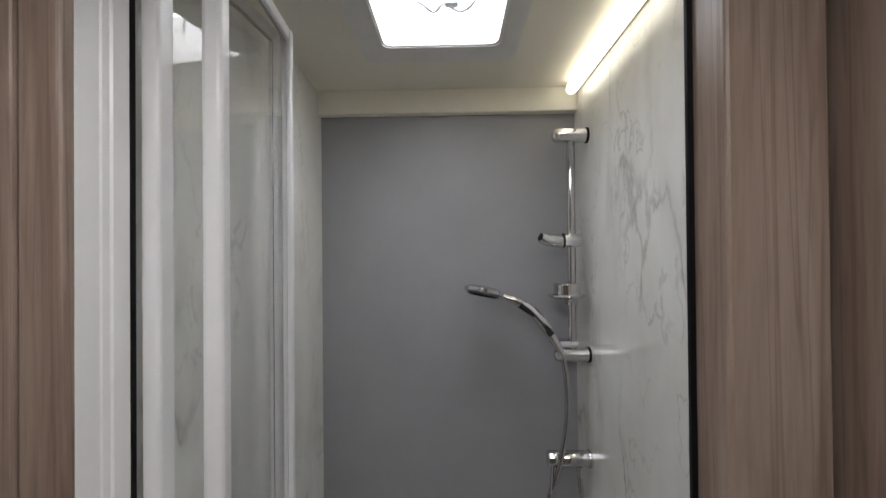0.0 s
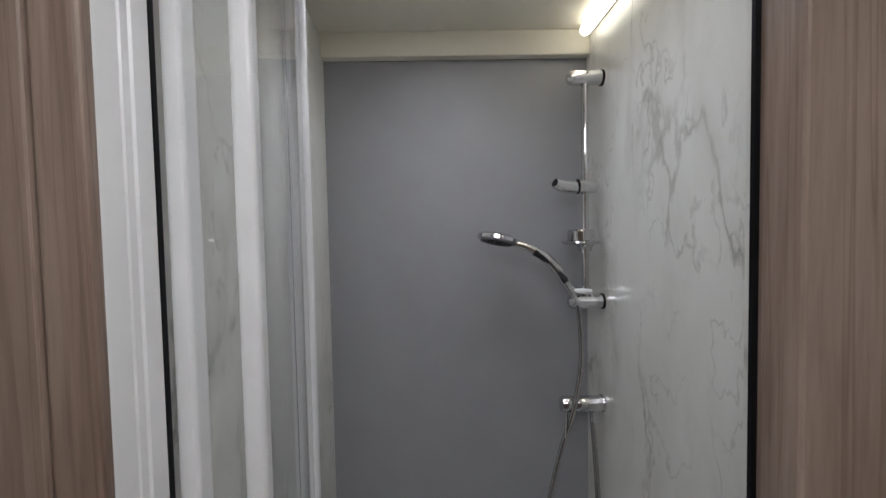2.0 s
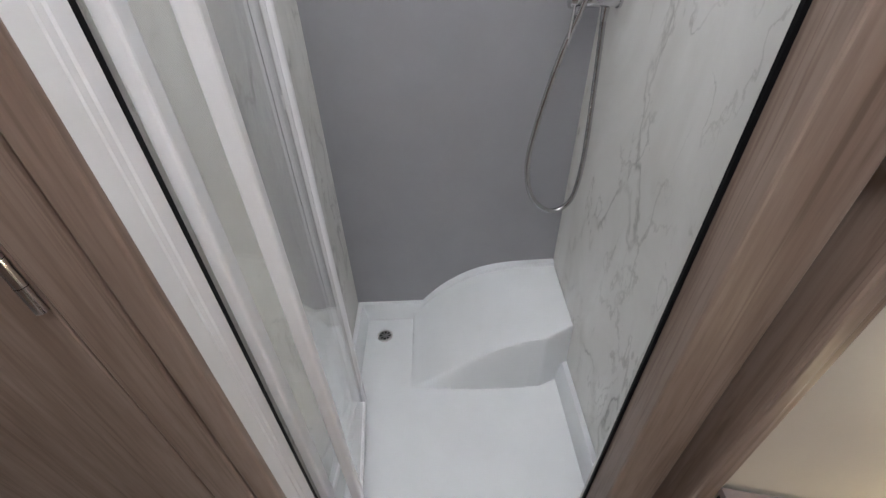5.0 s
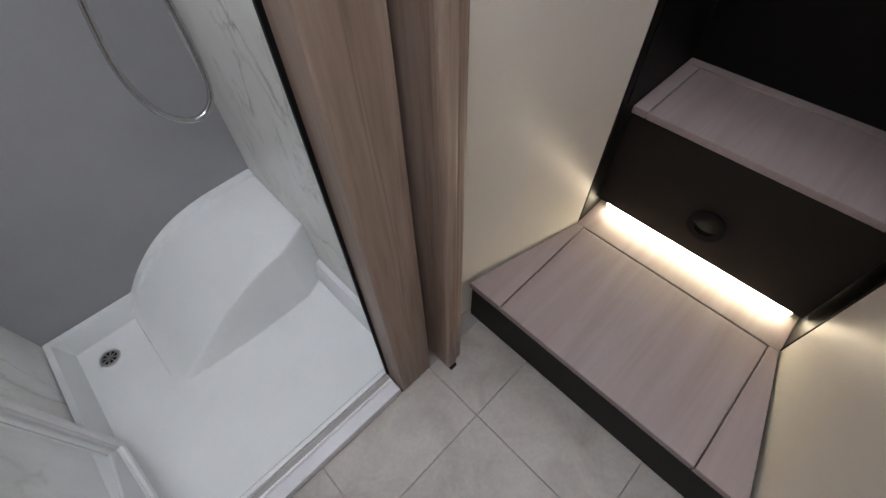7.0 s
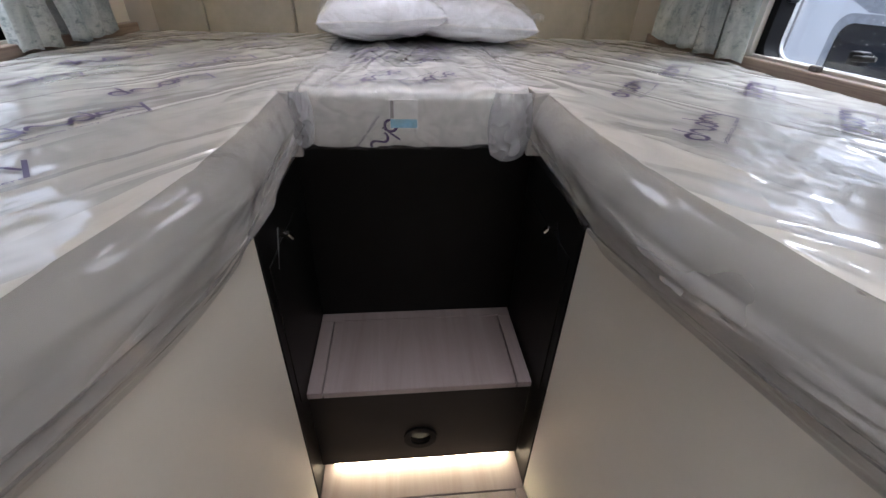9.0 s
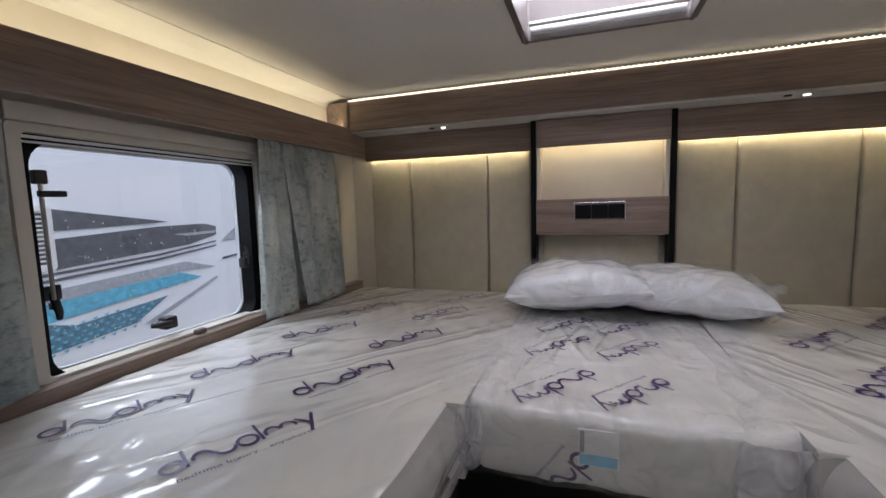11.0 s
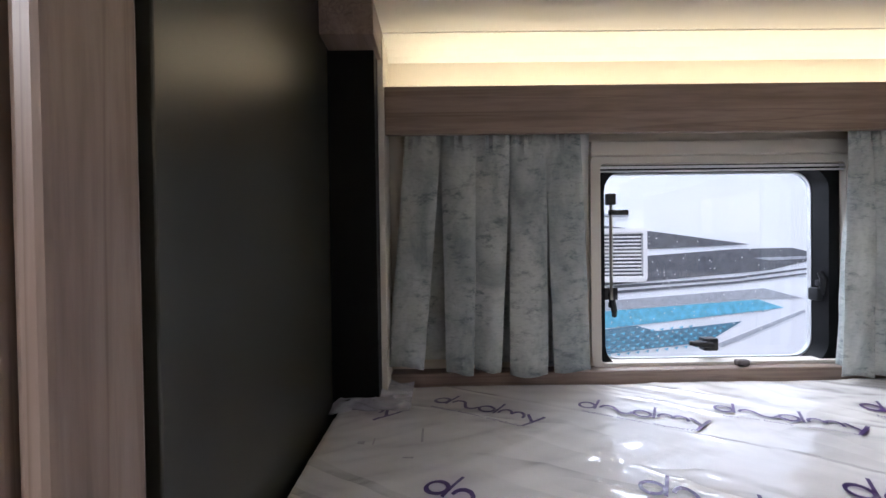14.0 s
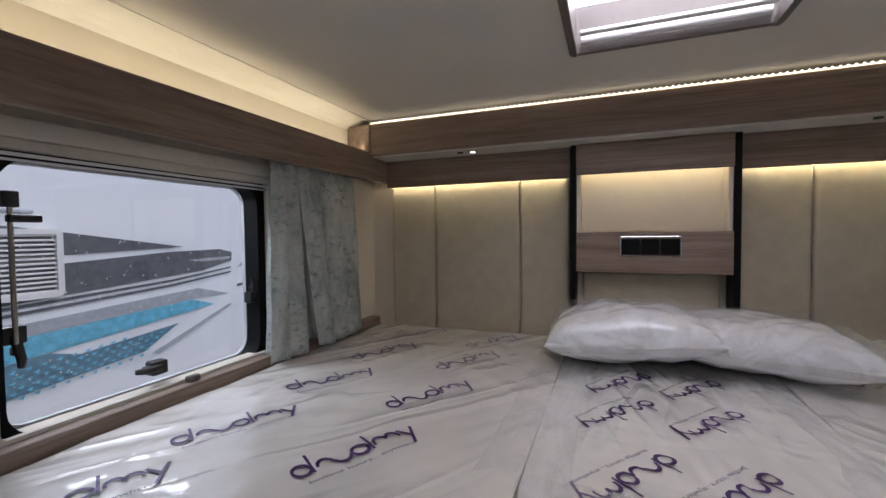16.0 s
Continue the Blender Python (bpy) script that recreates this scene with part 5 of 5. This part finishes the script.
    for rr, cnt in ((0.0, 1), (0.013, 7), (0.025, 12), (0.035, 18)):
        for q in range(cnt):
            a = 2 * math.pi * q / cnt
            p = c + tilt @ Vector((rr * math.cos(a), rr * math.sin(a), -0.012))
            bm_tube(bm, [p + tilt @ Vector((0, 0, 0.003)), p - tilt @ Vector((0, 0, 0.002))], 0.0026, 6)
    face = bmesh.new()
    bm_tube(face, [c + tilt @ Vector((0, 0, -0.0095)), c + tilt @ Vector((0, 0, -0.0115))], 0.0445, 28)
    part("spray_face", face, handle_grey, h, "dark grey spray plate")
    tagged(part("nozzles", bm, black_plastic, h, "small dark nozzles"), kind="stuff")
    # mixer
    z = 1.093
    bm = bmesh.new()
    bm_tube(bm, [(X, Y, z), (X - 0.006, Y, z), (X - 0.006, Y, z), (0.412, Y, z), (0.409, Y, z)], [0.024, 0.024, 0.0215, 0.0215, 0.020], 24)
    mx = part("mixer", bm, chrome, t, "chrome mixer valve", True)
    bm = bmesh.new()
    bm_tube(bm, [(0.407, Y, z), (0.386, Y, z), (0.382, Y, z)], [0.0225, 0.0225, 0.020], 24)
    bm_tube(bm, [(0.395, Y - 0.012, z - 0.005), (0.388, Y - 0.026, z - 0.040), (0.384, Y - 0.030, z - 0.080)], [0.007, 0.006, 0.005], 10, True, 0.5)
    part("lever", bm, chrome, mx, "chrome lever", True)
    bm = bmesh.new()
    bm_tube(bm, [(0.470, Y, z - 0.020), (0.470, Y, z - 0.050)], [0.010, 0.008], 14)
    part("outlet", bm, chrome, mx, "", True)
    # hose: from the hand shower down, a loop, and up to the outlet
    bm = bmesh.new()
    hp = spline([(0.424, Y - 0.012, 1.380), (0.434, Y - 0.012, 1.30), (0.433, Y - 0.014, 1.20), (0.412, Y - 0.020, 1.09), (0.372, Y - 0.026, 0.97), (0.336, Y - 0.028, 0.81), (0.322, Y - 0.028, 0.68),
                 (0.348, Y - 0.028, 0.575), (0.410, Y - 0.026, 0.525), (0.468, Y - 0.022, 0.56), (0.485, Y - 0.014, 0.68), (0.480, Y - 0.006, 0.86), (0.470, Y, 1.045)], 20)
    rr = [0.0068 + (0.0009 if i % 2 else 0) for i in range(len(hp))]
    bm_tube(bm, hp, rr, 10)
    part("hose", bm, hose_steel, t, "ribbed chrome shower hose", True)


shower_set()


def led_tube():
    t = thing("led_tube", (0.475, 0.8, 2.12), "slim glowing LED tube along the shower ceiling edge", "lamp")
    bm = bmesh.new()
    bm_tube(bm, [(0.471, 0.43, 2.126), (0.471, 1.115, 2.126), (0.471, 1.128, 2.126), (0.471, 1.134, 2.126)], [0.0165, 0.0165, 0.014, 0.008], 18)
    part("diffuser", bm, led_tube_glow, t, "white glowing diffuser", True)
    box_part("channel", (0.476, 0.50, 0.43, 1.13, 2.128, 2.15), grey_trim, t)


led_tube()


def shower_door():
    t = thing("bifold_door", (-0.23, 0.55, 0.03), "folded white-framed clear glass bifold shower door", "door")
    A0, A1, B0, B1 = Vector((-0.252, 0.425, 0)), Vector((-0.222, 0.735, 0)), Vector((-0.196, 0.735, 0)), Vector((-0.172, 0.425, 0))
    z0, z1 = 0.035, 2.10

    def leaf(a, b, w0, w1, nm):
        d = (b - a)
        L = d.length
        m = Matrix.Translation(a) @ Matrix.Rotation(math.atan2(d.y, d.x), 4, "Z")

        def pc(name, x0, x1, y0, y1, za, zb, mat, label="", bev=0.004):
            bm = bmesh.new()
            bm_box(bm, x0, x1, y0, y1, za, zb, bev)
            bm.transform(m)
            return part(name, bm, mat, fr, label)
        bm = bmesh.new()
        bm_box(bm, 0, w0, -0.013, 0.013, z0, z1, 0.006, 3)
        bm.transform(m)
        fr = part(nm, bm, white_alu, t, "white framed leaf")
        pc("stile", L - w1, L, -0.011, 0.011, z0, z1, white_alu, "", 0.005)
        pc("rail", w0, L - w1, -0.009, 0.009, z1 - 0.022, z1, white_alu)
        pc("rail", w0, L - w1, -0.009, 0.009, z0, z0 + 0.018, white_alu)
        pc("seal", w0, L - w1, -0.004, 0.004, z1 - 0.028, z1 - 0.022, grey_trim)
        g = pc("glass", w0, L - w1, -0.002, 0.002, z0 + 0.018, z1 - 0.022, clear_glass, "clear glass", 0.0)
        g.visible_shadow = False

    leaf(A0, A1, 0.030, 0.018, "leaf")
    leaf(B1, B0, 0.026, 0.018, "leaf")
    for z in (z1 + 0.003, 1.0, z0 + 0.01):
        bm = bmesh.new()
        bm_tube(bm, [(-0.209, 0.740, z - 0.02), (-0.209, 0.740, z + 0.005)], 0.013, 14)
        part("hinge", bm, white_plastic, t, "white hinge cap", True)


shower_door()
bm_ = bmesh.new()
bm_prism(bm_, [(-0.2845, 0.356), (-0.2785, 0.3812), (-0.297, 0.405), (-0.300, 0.356)], 0.0, 2.12, "z", 0.001)
tagged(part("jamb_left_return", bm_, white_alu), "white metal strip beside the jamb", "trim", kind="structure")
bm_ = bmesh.new()
bm_prism(bm_, [(-0.281, 0.3815), (-0.277, 0.384), (-0.275, 0.392), (-0.272, 0.394), (-0.2665, 0.412), (-0.285, 0.418), (-0.296, 0.405)], 0.0, 2.12, "z", 0.0008)
tagged(part("jamb_left_profile", bm_, white_alu), "white metal jamb profile of the shower door", "jamb", kind="structure")
setting("seal_left", (-0.2690, -0.2648, 0.413, 0.420, 0.03, 2.12), rubber, "black rubber seal on the shower jamb", 0.0, "seal")
setting("shower_track", (-0.275, 0.40, 0.40, 0.428, 2.098, 2.13), white_alu, "white metal head track of the shower door", 0.003, "track")


def cupboard():
    t = thing("washroom_cupboard", (-0.6, 0.4, 0), "elm-look washroom cupboard with chrome hinges", "cupboard")
    bm = bmesh.new()
    bm_box(bm, -0.3345, -0.2845, 0.340, 0.36, 0.0, 2.10, 0.006, 3)
    part("post", bm, wood_z, t, "rounded upright post")
    bm = bmesh.new()
    bm_box(bm, -0.4145, -0.3375, 0.340, 0.42, 0.0, 2.10, 0.004)
    part("stile", bm, wood_z, t)
    for z0, z1 in ((0.02, 1.245), (1.25, 2.09)):
        d = box_part("door", (-0.98, -0.4185, 0.342, 0.362, z0, z1), wood_z, t, "plain elm-look door", 0.003)
        for z in (2.026, z0 + 0.13) if z0 > 1 else (0.945, 0.12):
            bm = bmesh.new()
            hx = -0.408 if z0 > 1 else -0.424
            for k in range(3):
                bm_tube(bm, [(hx, 0.335, z - 0.062 + k * 0.042), (hx, 0.335, z - 0.021 + k * 0.042)], 0.0078, 12)
            part("hinge", bm, chrome, d, "brushed steel barrel hinge", True)
    box_part("carcass", (-1.0, -0.30, 0.365, 0.42, 0.0, 2.10), wood_z, t)
    box_part("panel", (-2.0, -0.985, 0.350, 0.42, 0.0, 2.10), wood_z, t)


cupboard()


def sliding_door():
    t = thing("sliding_door", (0.55, 0.35, 0), "elm-look sliding door pushed back into the partition", "door")
    bm = bmesh.new()
    bm_box(bm, 0.535, 0.568, 0.290, 0.428, 0.012, 2.05, 0.008, 3)
    p = part("panel", bm, wood_z, t)
    bm = bmesh.new()
    bm_box(bm, 0.541, 0.562, 0.286, 0.31, 0.0, 0.014, 0.001)
    part("brush", bm, rubber, p, "black floor brush")
    for sx, xa in ((-1, 0.535), (1, 0.568)):
        bm = bmesh.new()
        out = 0.034 if sx < 0 else 0.016
        bm_tube(bm, [(xa, 0.321, 1.066), (xa + sx * (out - 0.002), 0.321, 1.066), (xa + sx * out, 0.321, 1.066)], [0.0125, 0.0125, 0.0110], 24)
        part("handle", bm, chrome, p, "round chrome pull", True)


sliding_door()

box_track = bmesh.new()
bm_box(box_track, -0.285, 0.398, 0.372, 0.378, 0.03, 0.040, 0.001)
bm_box(box_track, -0.285, 0.398, 0.395, 0.401, 0.03, 0.046, 0.001)
tagged(part("sill_track", box_track, white_alu), "white metal sliding track on the threshold", "track", kind="structure")
# flat grey strip: the shade of the groove as a colour
box_line = bmesh.new()
bm_box(box_line, -0.285, 0.398, 0.3795, 0.3935, 0.0295, 0.0312)
tagged(part("sill_groove", box_line, grey_trim), "grey strip as painted groove shade on the shower threshold", "track", kind="structure")


# ---- outside ----
bm_ = bmesh.new()
bm_box(bm_, -300, 300, -300, 300, -0.80, -0.75)
tagged(part("ground", bm_, asphalt), "grey tarmac of the sales yard", "ground", kind="structure")


def motorhome_port():
    """White coachbuilt van with printed side graphics, parked alongside."""
    t = thing("parked_motorhome", (2.5, 4.0, -0.75), "white parked motorhome with dark and turquoise side graphics", "motorhome")
    bm = bmesh.new()
    bm_box(bm, -2.2, 5.4, 3.0, 5.2, -0.35, 2.30, 0.08, 3)
    body = part("body", bm, white_body, t)
    Y = 2.992

    def P(px, pz):
        return (2.28 + (px - 1140) * 0.004, 1.632 - (pz - 408) * 0.00398)

    def decal(name, pts, mat, y=Y, label=""):
        bm = bmesh.new()
        bm_prism(bm, [P(*p) for p in pts], y, y + 0.003, "y")
        part(name, bm, mat, body, label)
    decal("graphic", [(1040, 395), (1140, 408), (1325, 435), (1140, 441), (1040, 441)], dark_graphic)
    decal("graphic", [(1000, 455), (1140, 453), (1300, 443), (1400, 442), (1428, 449), (1427, 466), (1360, 481), (1140, 498), (1000, 510)], dark_graphic)
    decal("graphic", [(1330, 459), (1428, 457), (1420, 462), (1360, 464)], silver_graphic, Y - 0.004)
    decal("graphic_line", [(960, 512), (1300, 492), (1425, 478), (1425, 481), (1300, 496), (960, 517)], dark_graphic)
    decal("graphic_line", [(960, 522), (1300, 500), (1425, 487), (1425, 490), (1300, 504), (960, 527)], dark_graphic)
    decal("graphic", [(960, 540), (1060, 532), (1350, 513), (1420, 532), (1340, 530), (1060, 549), (960, 560)], silver_graphic)
    decal("graphic", [(960, 562), (1060, 550), (1340, 533), (1385, 548), (1130, 574), (960, 590)], turquoise_graphic)
    decal("graphic", [(960, 592), (1125, 576), (1160, 586), (1310, 571), (1250, 606), (1065, 626), (960, 640)], navy_graphic)
    decal("graphic_line", [(1262, 612), (1420, 552), (1424, 556), (1275, 616)], silver_graphic)
    decal("graphic", [(1480, 452), (1600, 466), (1520, 478), (1440, 480)], silver_graphic)
    decal("graphic_line", [(1440, 515), (1600, 500), (1600, 504), (1440, 520)], dark_graphic)
    # turquoise tread pattern
    bm = bmesh.new()
    rnd = random.Random(5)
    for r in range(6):
        for c in range(16):
            px, pz = 1062 + c * 17 + (r % 2) * 8, 592 + r * 7 - c * (1.6)
            if 1062 < px < 1300 - r * 9 and pz > 577:
                q = P(px, pz)
                bm_prism(bm, [(q[0], q[1]), (q[0] + 0.03, q[1] + 0.008), (q[0] + 0.022, q[1] - 0.012)], Y - 0.006, Y - 0.002, "y")
    for c in range(15):
        q = P(1075 + c * 19, 570 - c * 1.5)
        bm_prism(bm, [(q[0], q[1]), (q[0] + 0.035, q[1] + 0.012), (q[0] + 0.025, q[1] - 0.022)], Y - 0.006, Y - 0.002, "y")
    tagged(part("tread_marks", bm, turquoise_graphic, body, "turquoise tread pattern"), kind="stuff")
    # fridge vent with slats
    a, b = P(1046, 404), P(1141, 498)
    bm = bmesh.new()
    bm_ring(bm, round_rect(a[0], b[0], b[1], a[1], 0.03), round_rect(a[0] + 0.03, b[0] - 0.03, b[1] + 0.03, a[1] - 0.03, 0.012), 2.965, 2.999, "y")
    vent = part("vent", bm, white_plastic, t, "white slatted fridge vent", True)
    box_part("vent_back", (a[0] + 0.02, b[0] - 0.02, 2.994, 2.999, b[1] + 0.02, a[1] - 0.02), grey_trim, vent, "", 0.0)
    n = 13
    for k in range(n):
        z = b[1] + 0.035 + (a[1] - b[1] - 0.07) * k / (n - 1)
        bm = bmesh.new()
        bm_box(bm, a[0] + 0.03, b[0] - 0.03, 2.972, 2.992, z - 0.006, z + 0.005, 0.002)
        part("slat", bm, white_plastic, vent)
    bm = bmesh.new()
    bm_tube(bm, [(1.98, 2.99, 1.74), (2.10, 2.96, 1.735), (2.16, 2.99, 1.74)], 0.012, 8)
    part("grab_handle", bm, silver_graphic, t)
    bm = bmesh.new()
    bm_prism(bm, round_rect(3.80, 4.00, 0.86, 1.66, 0.04), 2.985, 2.999, "y")
    part("side_window", bm, dark_window, t, "dark blue side window")


motorhome_port()


def motorhome_starboard():
    t = thing("parked_campervan", (2.0, -4.2, -0.75), "white parked campervan with a rounded roof and dark window", "campervan")
    bm = bmesh.new()
    bm_box(bm, -2.0, 4.27, -5.2, -3.2, -0.40, 1.74, 0.30, 6)
    body = part("body", bm, white_body, t, "", True)
    bm = bmesh.new()
    bm_prism(bm, round_rect(2.75, 3.66, 0.62, 1.24, 0.10), -3.2, -3.19, "y")
    w = part("window", bm, dark_window, body, "dark rounded window")
    bm = bmesh.new()
    bm_ring(bm, round_rect(2.70, 3.71, 0.57, 1.29, 0.12), round_rect(2.76, 3.65, 0.63, 1.23, 0.10), -3.2, -3.185, "y")
    part("window_frame", bm, silver_graphic, w)
    bm = bmesh.new()
    bm_tube(bm, spline([(4.05, -3.215, 1.50), (3.9, -3.20, 1.56), (3.5, -3.20, 1.54), (3.0, -3.20, 1.40)], 6), 0.012, 8)
    part("moulding", bm, silver_graphic, body)
    bm = bmesh.new()
    bm_prism(bm, [(2.6, 1.34), (3.75, 1.40), (3.5, 1.30), (2.6, 1.26)], -3.202, -3.197, "y")
    part("graphic", bm, silver_graphic, body)
    bm = bmesh.new()
    bm_ring(bm, round_rect(3.98, 4.08, 1.36, 1.46, 0.02), round_rect(4.0, 4.06, 1.38, 1.44, 0.015), -3.205, -3.19, "y")
    part("filler_flap", bm, white_plastic, body)
    bm = bmesh.new()
    bm_box(bm, -1.6, 3.9, -5.0, -3.4, -0.75, -0.38)
    part("underbody", bm, rubber, t)


motorhome_starboard()


def tree(x, y, h, seed):
    t = thing("tree", (x, y, -0.75), "dark green yard-side tree with a loose crown", "tree", "trees behind the yard")
    rnd = random.Random(seed)
    bm = bmesh.new()
    bm_tube(bm, [(x, y, -0.75), (x + 0.1, y, h * 0.4), (x, y + 0.1, h * 0.8), (x + 0.05, y, h)], [0.22, 0.17, 0.09, 0.02], 10)
    for k in range(14):
        z = h * (0.25 + 0.05 * k)
        a = rnd.uniform(0, 6.28)
        r = (h - z) * 0.35 + 0.5
        bm_tube(bm, [(x, y, z), (x + r * 0.6 * math.cos(a), y + r * 0.6 * math.sin(a), z + 0.3), (x + r * math.cos(a), y + r * math.sin(a), z + 0.4)], [0.06, 0.035, 0.012], 6)
    part("trunk", bm, bark, t, "", True)
    verts, faces = [], []
    for k in range(2600):
        z = h * (0.18 + 0.86 * rnd.random() ** 1.1)
        r = ((h - z) * 0.36 + 0.6) * rnd.random() ** 0.6
        a = rnd.uniform(0, 6.28)
        c = Vector((x + r * math.cos(a), y + r * math.sin(a), z))
        d1 = Vector((rnd.gauss(0, 1), rnd.gauss(0, 1), rnd.gauss(0, 0.6))).normalized() * rnd.uniform(0.08, 0.2)
        d2 = d1.orthogonal().normalized() * rnd.uniform(0.05, 0.11)
        i = len(verts)
        verts += [c - d1, c + d2, c + d1, c - d2]
        faces.append((i, i + 1, i + 2, i + 3))
    me = bpy.data.meshes.new("crown")
    me.from_pydata(verts, [], faces)
    me.materials.append(leaf_green)
    ob = new("crown", me)
    ob.parent = t
    ob.matrix_parent_inverse = t.matrix_basis.inverted()


for i, (x, y, h) in enumerate([(6.5, -13, 8.5), (10, -14, 7.5), (14.5, -15, 9.0), (3, -15, 8.0), (19, -17, 9.5), (-1, -14, 8.0)]):
    tree(x, y, h, 20 + i)


# ---- floor tiles ----
floor = bpy.data.objects["floor_base"]
TS, J = 0.365, 0.0009
tile_meshes = {}
for i in range(-6, 3):
    for j in range(-4, 1):
        x0, x1 = 0.137 + TS * i, 0.137 + TS * (i + 1)
        y0, y1 = 0.152 + TS * j, 0.152 + TS * (j + 1)
        x0, x1, y0, y1 = max(x0, -2.0), min(x1, 0.712), max(y0, -WY), min(y1, 0.338)
        if x1 - x0 < 0.02 or y1 - y0 < 0.02:
            continue
        size = (round(x1 - x0, 3), round(y1 - y0, 3))
        if size not in tile_meshes:
            bm = bmesh.new()
            bm_box(bm, J, size[0] - J, J, size[1] - J, -0.007, 0.0, 0.0012, 1)
            me = bpy.data.meshes.new("tile")
            bm.to_mesh(me)
            bm.free()
            me.materials.append(tile_stone)
            tile_meshes[size] = me
        ob = new("tile", tile_meshes[size])
        ob.location = (x0, y0, 0)
        ob.parent = floor
